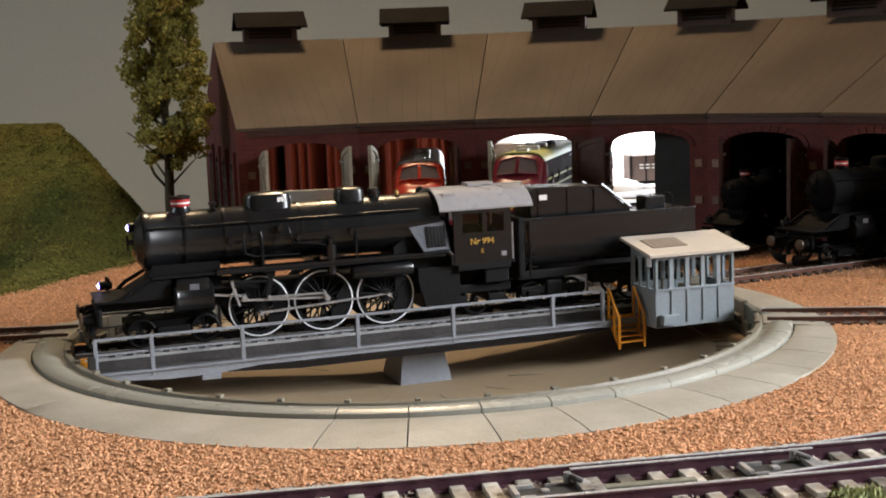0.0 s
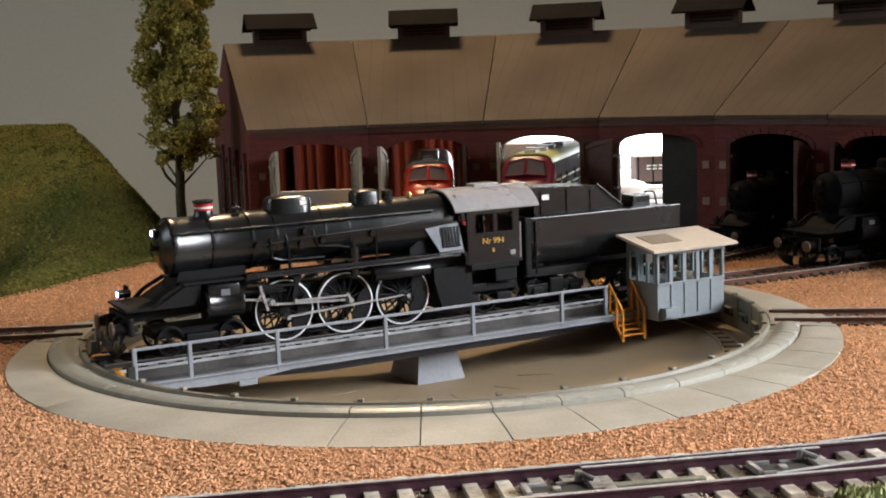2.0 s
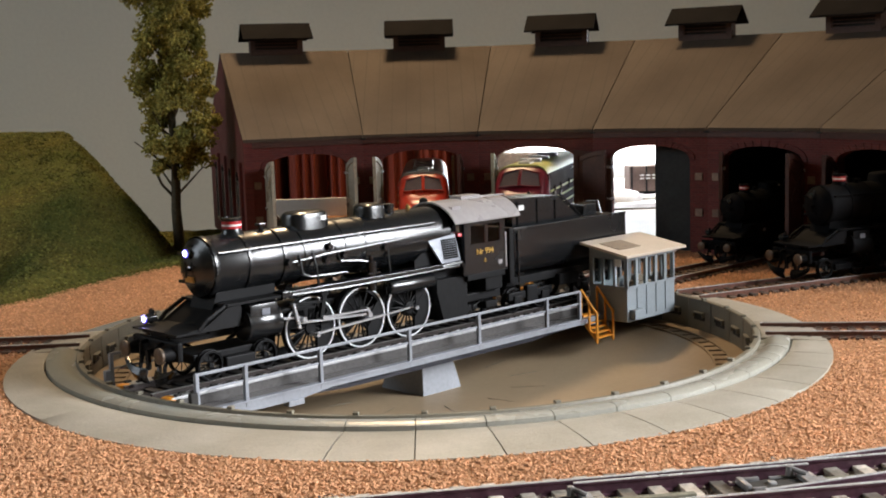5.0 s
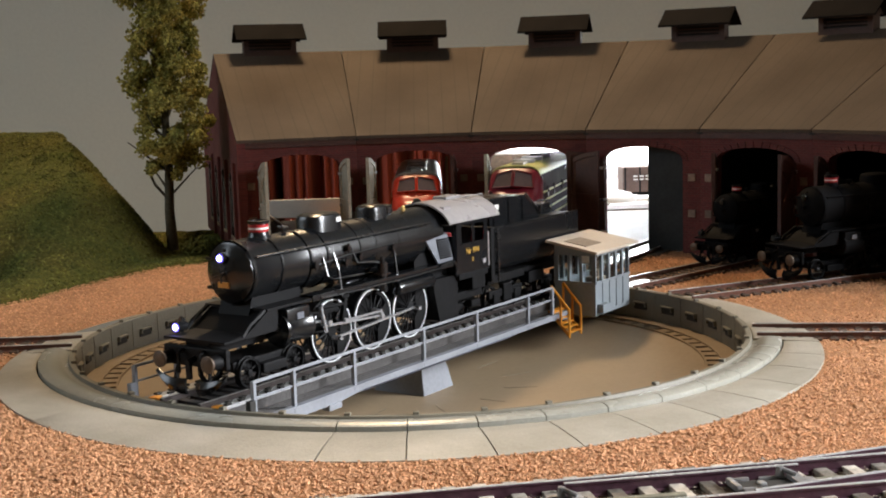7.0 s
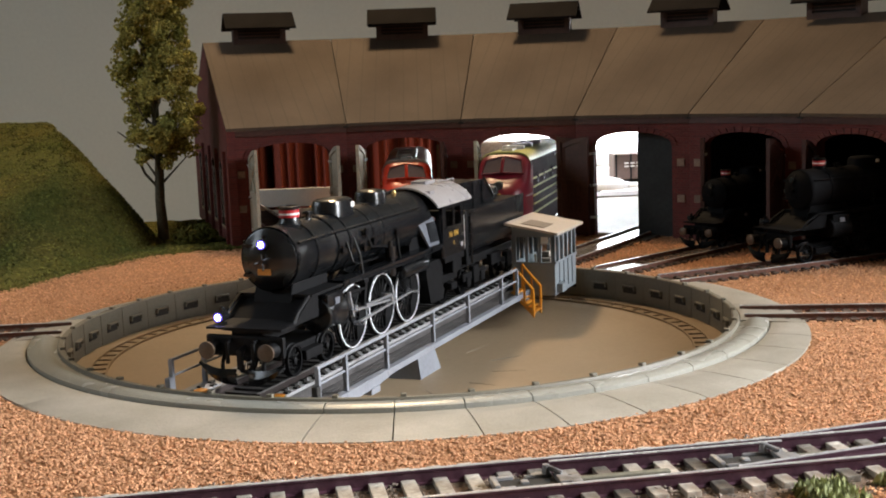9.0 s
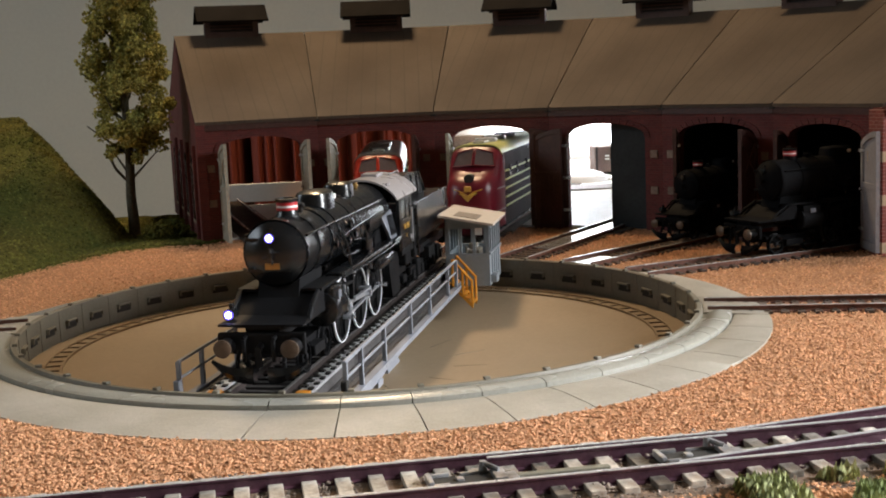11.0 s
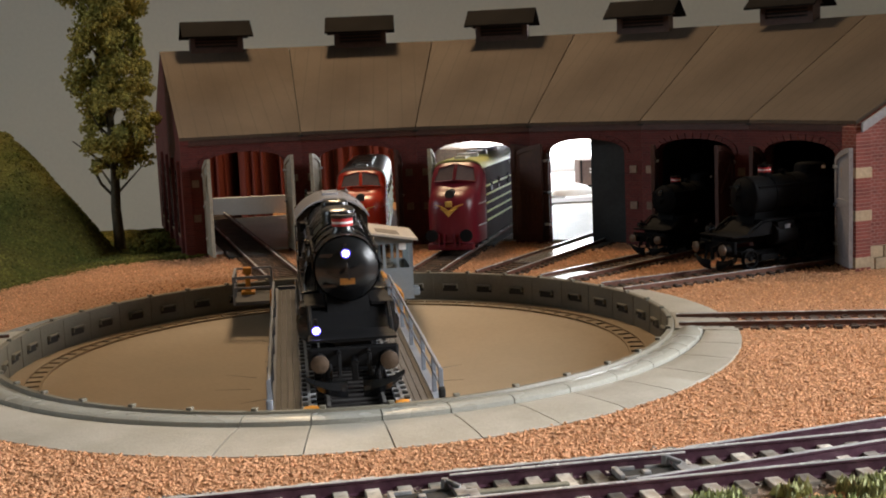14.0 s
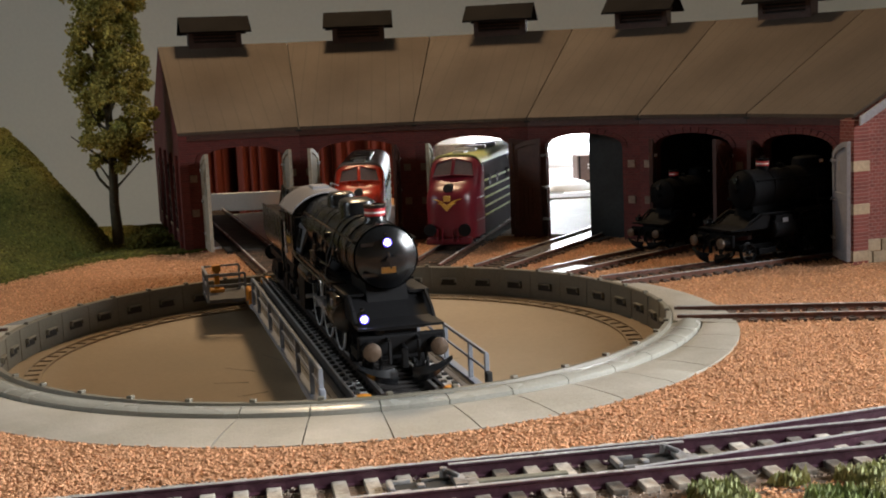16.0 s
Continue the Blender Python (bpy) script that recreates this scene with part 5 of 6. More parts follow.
        box(bm, 0.0385, 0.0455, *sorted((s * 0.0125, s * 0.0170)), 0.0344, 0.0352)
        part("air_pump", bm, paint, t, smooth=True)
        hr = r + 0.0014
        ha = radians(28)
        rail_y, rail_z = s * hr * math.cos(ha), zc + hr * math.sin(ha)
        bm = pipe(B(), [(0.1200, rail_y, rail_z), (0.0000, rail_y * 1.06, rail_z + 0.0004)], 0.00045)
        for x in (0.118, 0.098, 0.078, 0.058, 0.038, 0.018):
            rod(bm, (x, rail_y * 0.9, rail_z - 0.0006), (x, rail_y, rail_z), 0.0006, seg=6)
        part("handrail", bm, paint, t)
        bm = B()
        pipe(bm, [(0.0600, s * 0.0085, zc + 0.0088), (0.0600, s * 0.0122, zc + 0.0020), (0.0580, s * 0.0134, zc - 0.0040), (0.0480, s * 0.0140, zc - 0.0050), (0.0440, s * 0.0145, 0.0400)], 0.0006)
        pipe(bm, [(0.0300, s * 0.0100, zc + 0.0070), (0.0300, s * 0.0128, zc - 0.0020), (0.0300, s * 0.0140, 0.0330)], 0.0006)
        pipe(bm, [(0.0120, s * 0.0124, zc + 0.0022), (0.0280, s * 0.0126, zc + 0.0012), (0.0640, s * 0.0126, zc + 0.0000), (0.0880, s * 0.0124, zc - 0.0020)], 0.0005)
        pipe(bm, [(0.0725, s * 0.0120, zc + 0.002), (0.0725, s * 0.0146, zc - 0.0050), (0.0725, s * 0.0160, 0.0300)], 0.0007)
        pipe(bm, [(0.0800, s * 0.0126, zc + 0.001), (0.0800, s * 0.0150, 0.0390), (0.0760, s * 0.0150, 0.0375), (0.0560, s * 0.0150, 0.0370)], 0.0005)
        pipe(bm, [(0.0880, s * 0.0172, 0.0316), (0.0600, s * 0.0178, 0.0310), (0.0200, s * 0.0178, 0.0312), (-0.010, s * 0.0178, 0.0318)], 0.0005)
        part("pipework", bm, paint, t)
        bm = B()
        for x, z in ((0.0640, zc + 0.0030), (0.0660, zc - 0.003), (0.0560, zc - 0.0018), (0.0320, zc - 0.0010), (0.0860, zc - 0.0015)):
            rod(bm, (x, s * 0.0118, z), (x, s * 0.0145, z), 0.0013, seg=8)
            rod(bm, (x, s * 0.0138, z - 0.002), (x, s * 0.0138, z + 0.002), 0.0006, seg=6)
        part("valve_fitting", bm, paint, t)
        # firebox cladding and tread plate
        bm = quads(B(), [[(0.0050, s * 0.0131, 0.0445), (-0.0120, s * 0.0138, 0.0462), (-0.0135, s * 0.0158, 0.0335), (-0.0010, s * 0.0158, 0.0335)],
                         [(0.0050, s * 0.0118, 0.0445), (-0.0120, s * 0.0118, 0.0470), (-0.0135, s * 0.0146, 0.0335), (-0.0010, s * 0.0146, 0.0335)]])
        fp = part("firebox_plate", bm, M_PLATE, t, "grey tread plate beside the firebox")
        bm = B()
        for i in range(6):
            for j in range(9):
                f = 0.12 + j / 11.5
                x, z = -0.0032 - 0.0016 * i, 0.0455 - 0.0120 * f
                yy = s * (0.0136 + 0.0024 * f)
                box(bm, x - 0.00055, x + 0.00055, yy - 0.0005, yy + 0.0005, z - 0.0004, z + 0.0004)
        part("tread_studs", bm, dull_black, fp)
        bm = pipe(B(), [(0.0005, s * 0.0172, 0.0324), (-0.0080, s * 0.0172, 0.0330), (-0.0120, s * 0.0172, 0.0330), (-0.0138, s * 0.0172, 0.0310), (-0.0138, s * 0.0172, 0.0265)], 0.0010)
        part("board_end", bm, paint, t)
    # cab
    x0, x1, hw = -0.0430, -0.0150, 0.0172
    eave, crown = 0.0518, 0.0610
    for s in (-1, 1):
        y0, y1 = sorted((s * hw, s * (hw - 0.0009)))
        bm = box(B(), x0, x1, y0, y1, 0.0262, 0.0405)
        for xa, xb in ((x0, x0 + 0.0035), (-0.0310, -0.0290), (x1 - 0.0042, x1)):
            box(bm, xa, xb, y0, y1, 0.0404, 0.0495)
        box(bm, x0, x1, y0, y1, 0.0494, eave + 0.0008)
        side = part("cab_side", bm, paint, t)
        part("cab_window_frame", box(B(), -0.0400, -0.0188, *sorted((s * hw, s * (hw + 0.0005))), 0.0398, 0.0406), paint, side)
        yp = s * (hw - 0.0004)
        part("cab_window", box(B(), -0.0395, -0.0192, yp - 0.0001, yp + 0.0001, 0.0404, 0.0496), M_PANE, side).visible_shadow = False
        part("cab_step", box(B(), -0.0425, -0.0165, *sorted((s * 0.0120, s * 0.0172)), 0.0232, 0.0262, 0.0003), dull_black, t)
        bm = pipe(B(), [(x0 - 0.0006, s * 0.0170, 0.0440), (x0 - 0.0006, s * 0.0170, 0.0270)], 0.0005)
        part("grab_rail", bm, bright, t)
        for text, size, z, xc in (("Nr 994", 0.0040, 0.0352, -0.0285), ("E", 0.0026, 0.0312, -0.0285)):
            c = bpy.data.curves.new("lettering", "FONT")
            c.body, c.size, c.extrude, c.align_x = text, size * S, 0.0001, "CENTER"
            tmp = bpy.data.objects.new("lettering", c)
            mesh = bpy.data.meshes.new_from_object(tmp)
            bpy.data.objects.remove(tmp)
            mesh.materials.append(M_GOLD)
            ob = new("lettering", mesh)
            ob.parent = side
            ob.matrix_basis = at(pose(xc, s * (hw + 0.0003), z, 90, 0, 180 if s > 0 else 0))
        part("works_plate", box(B(), -0.0405, -0.0378, *sorted((s * hw, s * (hw + 0.0003))), 0.0290, 0.0312), M_DOORGREY, side, "small grey lettered plate")
    bm = B()
    box(bm, x1 - 0.0009, x1, -hw + 0.001, hw - 0.001, 0.0262, 0.0445)
    for ya, yb in ((-hw + 0.001, -0.0155), (-0.0085, 0.0085), (0.0155, hw - 0.001)):
        box(bm, x1 - 0.0009, x1, ya, yb, 0.0444, 0.0505)
    arc = lambda f, n=14: [(hw * f * math.sin(a), eave + (crown - eave) * (math.cos(a) - math.cos(1.1)) / (1 - math.cos(1.1)) * 1.0) for a in np.linspace(-1.1, 1.1, n)]
    span = lambda grow: [(y / math.sin(1.1) * grow, z) for y, z in arc(1.0)]
    prism(bm, [(-hw + 0.001, 0.0500)] + [(y, z - 0.0006) for y, z in span(0.96)] + [(hw - 0.001, 0.0500)], x1 - 0.0009, x1, "x")
    part("cab_front", bm, paint, t)
    bm = B()
    up = span(1.035)
    quads(bm, [[(x, y, z + (0.0000)) for y, z in up] + [(x, y * 0.99, z - 0.0008) for y, z in up[::-1]] for x in (-0.0540, -0.0085)])
    roof = part("cab_roof", bm, M_CABROOF, t, "grey arched cab roof", smooth=True)
    bm = box(B(), -0.0400, -0.0270, -0.0040, 0.0040, crown - 0.0006, crown + 0.0012, 0.0003)
    pipe(bm, [(-0.0520, 0.0090, crown - 0.0012), (-0.0520, 0.0090, crown + 0.0006), (-0.0300, 0.0090, crown + 0.0006)], 0.0003)
    for y in (0.0105, 0.0120):
        box(bm, -0.0180, -0.0120, y - 0.0004, y + 0.0004, crown - 0.0040, crown - 0.0022)
    part("roof_vent", bm, M_CABROOF, roof)
    bm = box(B(), -0.0190, -0.0155, -0.0120, 0.0120, 0.0270, 0.0460, 0.0010)
    part("backhead", bm, M_REDBAND, t, "dark red boiler backhead inside the cab")
    part("cab_floor", box(B(), -0.0450, -0.0150, -0.0165, 0.0165, 0.0255, 0.0268), dull_black, t)
    bm = B()
    for x in (-0.0180, -0.0360):
        box(bm, x - 0.0040, x + 0.0040, -0.0140, 0.0140, 0.0075, 0.0110, 0.0006)
    box(bm, -0.0440, -0.0150, -0.0125, 0.0125, 0.0120, 0.0160, 0.0006)
    box(bm, -0.0420, -0.0300, -0.0160, 0.0160, 0.0165, 0.0235, 0.0008)
    part("trailing_truck", bm, dull_black, t)
    bm = box(B(), 0.0930, 0.1320, -0.0085, 0.0085, 0.0085, 0.0125, 0.0006)
    box(bm, 0.1050, 0.1190, -0.0125, 0.0125, 0.0060, 0.0100, 0.0006)
    part("leading_bogie", bm, dull_black, t)
    return t


def tender():
    t = thing("locomotive_tender", "black eight-wheeled tender with a raised coal bunker", "tender")
    n = 8
    side = [(0.0170, 0.0440), (0.0172, 0.0330)] + [(0.0172 - 0.0055 * (1 - math.cos(a)), 0.0330 - 0.0110 * math.sin(a)) for a in np.linspace(0.2, math.pi / 2, n)]
    outline = side + [(-y, z) for y, z in side[::-1]]
    body = part("tank", prism(B(), outline, -0.1395, -0.0500, "x"), M_BLACK, t, "black curved water tank", smooth=True)
    for y0, y1 in ((0.0160, 0.0173), (-0.0173, -0.0160)):
        part("tank_edge", box(B(), -0.1398, -0.0495, y0, y1, 0.0436, 0.0450, 0.0003), M_BLACK, body)
    part("front_plate", box(B(), -0.0500, -0.0465, -0.0170, 0.0170, 0.0180, 0.0455, 0.0008), M_SOOT, t)
    bm = prism(B(), [(-0.0560, 0.0440), (-0.0560, 0.0570), (-0.0580, 0.0585), (-0.0920, 0.0575), (-0.1075, 0.0455), (-0.1075, 0.0440)], -0.0105, 0.0105)
    bunker = part("coal_bunker", bm, M_BLACK, t)
    for y in (-0.0108, 0.0108):
        bm = box(B(), -0.0900, -0.0580, y - 0.0003, y + 0.0003, 0.0500, 0.0507)
        for x in (-0.0600, -0.0750, -0.0890):
            box(bm, x - 0.0005, x + 0.0005, y - 0.0004, y + 0.0004, 0.0445, 0.0570)
        pipe(bm, [(-0.0925, y, 0.0582), (-0.1080, y, 0.0462)], 0.0007)
        part("bunker_strapping", bm, M_BLACK, bunker)
    part("bunker_plate", box(B(), -0.0640, -0.0600, 0.0108, 0.0113, 0.0525, 0.0550), M_WHITE, bunker, "small pale plate")
    part("filler_box", box(B(), -0.1300, -0.1190, -0.0050, 0.0050, 0.0440, 0.0500, 0.0006), M_BLACK, t)
    bm = pipe(B(), [(-0.1350, -0.006, 0.0440), (-0.1350, -0.006, 0.0500), (-0.1350, 0.002, 0.0505), (-0.1350, 0.004, 0.0440)], 0.0005)
    part("tank_handrail", bm, M_BLACK, t)
    part("tender_frame", box(B(), -0.1405, -0.0470, -0.0140, 0.0140, 0.0160, 0.0200, 0.0004), M_SOOT, t)
    for s in (-1, 1):
        part("ladder", pipe(B(), [(-0.0520, s * 0.0176, 0.0440), (-0.0520, s * 0.0176, 0.0180)], 0.0006), M_BLACK, t)
        for z in (0.0220, 0.0270, 0.0320):
            part("step", box(B(), -0.0555, -0.0515, *sorted((s * 0.0160, s * 0.0182)), z, z + 0.0006), M_BLACK, t)
        for xc in (-0.0650, -0.1180):
            bm = box(B(), xc - 0.0165, xc + 0.0165, *sorted((s * 0.0118, s * 0.0140)), 0.0085, 0.0125, 0.0006)
            for x in (xc - 0.0105, xc + 0.0105):
                box(bm, x - 0.0030, x + 0.0030, *sorted((s * 0.0120, s * 0.0150)), 0.0055, 0.0110, 0.0008)
            box(bm, xc - 0.0040, xc + 0.0040, *sorted((s * 0.0120, s * 0.0152)), 0.0060, 0.0150, 0.0008)
            part("bogie_frame", bm, M_SOOT, t)
            for x in (xc - 0.0105, xc + 0.0105):
                spoked_wheel(t, x, s * 0.0100, RT + 0.0065, 0.0064, 10, M_SOOT, s, False)
        part("tool_box", box(B(), -0.1000, -0.0840, *sorted((s * 0.0110, s * 0.0168)), 0.0120, 0.0180, 0.0006), M_SOOT, t)
        bm = lathe(B(), [(-0.1400, 0.0026), (-0.1440, 0.0018), (-0.1442, 0.0044), (-0.1450, 0.0044), (-0.1452, 0.0)], (0, s * 0.0125, 0.0158), "x", 16)
        part("buffer", bm, M_SOOT, t)
    return t


BRIDGE = bridge()
LOCO = locomotive()
TENDER = tender()


# ---- engines in the shed ----
def diesel(k, reach, red, side, roof, emblem, tall=1.0):
    """A bulbous-nosed diesel in stall k, its nose at that distance from the pivot. Frame: x towards the nose."""
    t = thing("diesel_locomotive", "glossy red bull-nosed diesel locomotive" + " with a gold wing emblem", "diesel locomotive",
              m=pose(0, 0, 0, 0, 0, FAN[k] + 180) @ pose(-reach, 0, 0))
    t.matrix_basis = t.matrix_basis @ Matrix.Diagonal((1, 1, tall, 1))
    hw, z0, z1 = 0.0178, 0.0075, 0.0605
    def section(x, wide, low, top, n=20):
        pts = []
        for i in range(n + 1):
            a = math.pi * i / n
            c, s = math.cos(a), math.sin(a)
            zz = top - 0.0135
            pts.append((x, wide * math.copysign(abs(c) ** 0.45, c), zz + (top - zz) * abs(s) ** 0.75))
        return [(x, wide * 0.97, low)] + pts + [(x, -wide * 0.97, low)]
    secs = [section(-0.19, hw, z0, z1), section(-0.030, hw, z0, z1)]
    part("body", quads(B(), secs), side, t, "", smooth=True)
    nose = [section(-0.0340, hw * 1.004, z0, z1 + 0.0002), section(-0.0290, hw, z0, 0.0592), section(-0.0240, hw * 0.985, z0, 0.0545), section(-0.0185, hw * 0.965, z0, 0.0470), section(-0.0150, hw * 0.95, z0, 0.0440),
            section(-0.0100, hw * 0.92, z0, 0.0425), section(-0.0055, hw * 0.84, z0, 0.0405), section(-0.0020, hw * 0.70, z0 + 0.0006, 0.0375), section(0.0002, hw * 0.45, z0 + 0.002, 0.0335)]
    nb = part("nose", quads(B(), nose), red, t, "rounded red nose", smooth=True)
    bm = B()
    for s in (-1, 1):
        face = [(-0.0268, s * 0.0011, 0.0568), (-0.0275, s * 0.0118, 0.0540), (-0.0215, s * 0.0138, 0.0462), (-0.0188, s * 0.0011, 0.0474)]
        quads(bm, [[(x - 0.002, y, z - 0.001) for x, y, z in face], [(x + 0.0022, y, z + 0.0014) for x, y, z in face]])
    part("windscreen", bm, M_WINDSCREEN, nb, "smoky two-pane windscreen")
    bm = B()
    for s in (-1, 1):
        pipe(bm, [(-0.0246, s * 0.0006, 0.0586), (-0.0253, s * 0.0122, 0.0558), (-0.0190, s * 0.0143, 0.0472), (-0.0164, s * 0.0006, 0.0484), (-0.0246, s * 0.0006, 0.0586)], 0.0005)
    part("windscreen_frame", bm, red, nb)
    part("nose_lamp", lathe(B(), [(-0.0100, 0.0030), (-0.0030, 0.0030), (-0.0026, 0.0024), (-0.0026, 0.0)], (0, 0, 0.0405), "x", 18), M_DARK, nb, "dark nose lamp")
    if emblem:
        bm = B()
        shape = [(0.0, 0.0262), (0.0040, 0.0305), (0.0100, 0.0330), (0.0130, 0.0332), (0.0090, 0.0342), (0.0042, 0.0330), (0.0, 0.0302)]
        for s in (-1, 1):
            pts = [(s * y, z) for y, z in shape]
            f = lambda y: 0.0006 - 0.0100 * (abs(y) / 0.0150) ** 2.2
            quads(bm, [[(f(y), y, z) for y, z in pts], [(f(y) + 0.0016, y, z) for y, z in pts]])
        part("wing_emblem", bm, M_GOLD, nb, "gold wing emblem")
        bm = box(B(), -0.001, 0.0016, -0.0022, 0.0022, 0.0325, 0.0362, 0.0006)
        part("crest", bm, M_GOLD, nb, "small gold crest")
    for z, mt in ((0.0330, M_SILVER), (0.0185, M_SILVER)):
        bm = B()
        for s in (-1, 1):
            pts = [(-0.0004 - 0.0105 * (q / 0.0150) ** 2.2, s * q, z) for q in ((0.0128, 0.0145, 0.0156) if z > 0.03 else (0.001, 0.006, 0.010, 0.0135, 0.0154))] + [(-0.0160, s * 0.0172, z), (-0.0300, s * 0.0181, z)]
            pipe(bm, pts, 0.0005)
        part("trim_line", bm, mt, nb, "thin silver trim line")
    bm = B()
    for s in (-1, 1):
        lathe(bm, [(-0.004, 0.0024), (0.0015, 0.0024), (0.0017, 0.0042), (0.0028, 0.0042), (0.0029, 0.0)], (0, s * 0.0115, 0.0140), "x", 16)
    part("buffer", bm, M_SOOT, t)
    bm = box(B(), -0.0080, 0.0005, -0.0150, 0.0150, 0.0042, 0.0085, 0.0010)
    for y in (-0.007, -0.0035, 0.0035, 0.007):
        rod(bm, (0.0010, y, 0.0150), (0.0015, y, 0.0065), 0.0007, seg=6)
    part("pilot", bm, M_SOOT if not emblem else red, t)
    bm = quads(B(), [section(-0.190, hw * 0.985, 0.0500, z1 + 0.0007), section(-0.0300, hw * 0.985, 0.0500, z1 + 0.0007)])
    rf = part("roof", bm, roof, t, "", smooth=True)
    bm = B()
    for x in (-0.060, -0.090, -0.125):
        rod(bm, (x, 0, z1), (x, 0, z1 + 0.0030), 0.0075, seg=20)
    box(bm, -0.052, -0.036, -0.004, 0.004, z1, z1 + 0.0022, 0.0006)
    part("roof_fan", bm, M_DARK if not emblem else M_SILVER, rf)
    for s in (-1, 1):
        for i in range(5):
            z = 0.0190 + i * 0.0058
            part("side_rib", box(B(), -0.189, -0.034, *sorted((s * hw, s * (hw + 0.0006))), z, z + 0.0012), M_YELLOWSIDE if emblem else M_SILVER, t)
        for x in (-0.05, -0.075, -0.11, -0.14):
            part("porthole", lathe(B(), [(s * hw, 0.0038), (s * (hw + 0.0007), 0.0038), (s * (hw + 0.0008), 0.0)], (x, 0, 0.0420), "y", 18), M_DARKGLASS, t)
        bm = B()
        for x in (-0.030, -0.048, -0.066):
            rod(bm, (x, s * 0.0090, 0.0080), (x, s * 0.0112, 0.0080), 0.0062, seg=20)
        box(bm, -0.075, -0.022, *sorted((s * 0.0125, s * 0.0150)), 0.0055, 0.0110, 0.0008)
        part("bogie", bm, M_SOOT, t)
    return t


diesel(2, 0.2270, M_DIESELRED, M_DIESELSIDE, M_YELLOWSIDE, True)
diesel(1, 0.2600, M_ORANGERED, M_SILVER, M_SILVER, True, 0.91)


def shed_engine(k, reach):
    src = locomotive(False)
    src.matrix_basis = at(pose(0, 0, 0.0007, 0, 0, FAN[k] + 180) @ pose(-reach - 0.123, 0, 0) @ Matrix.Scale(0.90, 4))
    tagged(src, "black steam locomotive parked in a shed stall, shade painted in")
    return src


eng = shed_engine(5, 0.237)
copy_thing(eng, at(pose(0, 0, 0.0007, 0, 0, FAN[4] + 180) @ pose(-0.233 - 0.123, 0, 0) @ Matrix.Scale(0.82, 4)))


# ---- behind the shed ----
def behind():
    bm = B()
    n = 240
    fold = lambda i: max(0.0, math.sin(i * 0.19 + 0.9 * math.sin(i * 0.05)))
    wave = lambda i: 0.62 + 0.045 * fold(i) ** 2.5 + 0.003 * math.sin(i * 0.7 + 1)
    xs = [-0.158 + 0.228 * i / n for i in range(n + 1)]
    quads(bm, [[(x, wave(i), -0.3) for i, x in enumerate(xs)] + [(x, wave(i) + 0.004, -0.3) for i, x in list(enumerate(xs))[::-1]],
               [(x, wave(i), 0.145) for i, x in enumerate(xs)] + [(x, wave(i) + 0.004, 0.145) for i, x in list(enumerate(xs))[::-1]]])
    tagged(part("curtain", bm, M_CURTAIN, smooth=True), "rust-red pleated curtain hanging behind the shed", "curtain")
    tagged(part("backdrop_board", box(B(), 0.07, 0.95, 0.845, 0.855, -0.002, 0.155), M_WHITEWALL), "white board standing behind the shed", "board", kind="structure")
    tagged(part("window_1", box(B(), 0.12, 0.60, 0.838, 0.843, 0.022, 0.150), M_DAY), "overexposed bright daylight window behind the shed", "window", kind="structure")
    tagged(part("shelf_board", box(B(), 0.07, 0.70, 0.60, 0.84, -0.0010, 0.0030, 0.0005), M_WHITEWALL), "white board lying behind the shed", "board")
    tagged(part("edge_strip", box(B(), 0.10, 0.60, 0.520, 0.560, -0.001, 0.0010, 0.0003), M_DOORGREY), "grey strip along the yard behind the shed", "strip")
    tagged(part("grey_plank", box(B(), 0.03, 0.17, 0.66, 0.68, 0.0, 0.045, 0.001), M_HATCH), "brown board propped behind the diesel's stall", "board")
    w = thing("goods_wagon", "brown open goods wagon standing behind the shed", "goods wagon", m=pose(0.272, 0.640, -0.0025, 0, 0, 2))
    part("body", box(B(), -0.060, 0.060, -0.013, 0.013, 0.0085, 0.0330, 0.0006), M_WAGON, w)
    for i in range(9):
        x = -0.058 + i * 0.0145
        part("stanchion", box(B(), x - 0.0008, x + 0.0008, -0.0138, -0.0129, 0.0085, 0.0330), M_SOOT, w)
    part("frame", box(B(), -0.064, 0.064, -0.011, 0.011, 0.0065, 0.0090), M_SOOT, w)
    for x in (-0.040, 0.040):
        for s in (-1, 1):
            part("wheel", rod(B(), (x, s * 0.0085, 0.0083), (x, s * 0.0110, 0.0083), 0.0058, seg=18), M_SOOT, w)
    bm = B()
    for i in range(3):
        box(bm, -0.050 + i * 0.006, -0.046 + i * 0.006, -0.0143, -0.0138, 0.0235, 0.0250)
        box(bm, -0.050 + i * 0.006, -0.046 + i * 0.006, -0.0143, -0.0138, 0.0205, 0.0218)
    part("lettering_bars", bm, M_WHITE, w, "pale bars of unreadable lettering")
    rnd = np.random.default_rng(8)
    bm = B()
    rings = []
    for k, (f, z) in enumerate(((1.0, -0.001), (0.93, 0.004), (0.7, 0.0085), (0.35, 0.0105), (0.02, 0.0112))):
        rings.append([(0.199 + 0.021 * f * math.cos(a) * (1 + 0.12 * math.sin(3 * a + k)), 0.598 + 0.012 * f * math.sin(a), z + rnd.uniform(-0.0008, 0.0008)) for a in np.linspace(0, 2 * math.pi, 24, endpoint=False)])
    tagged(part("plaster_mound", quads(bm, rings), M_WHITEWALL, smooth=True), "mound of white plaster beside the wagon", "plaster")


behind()


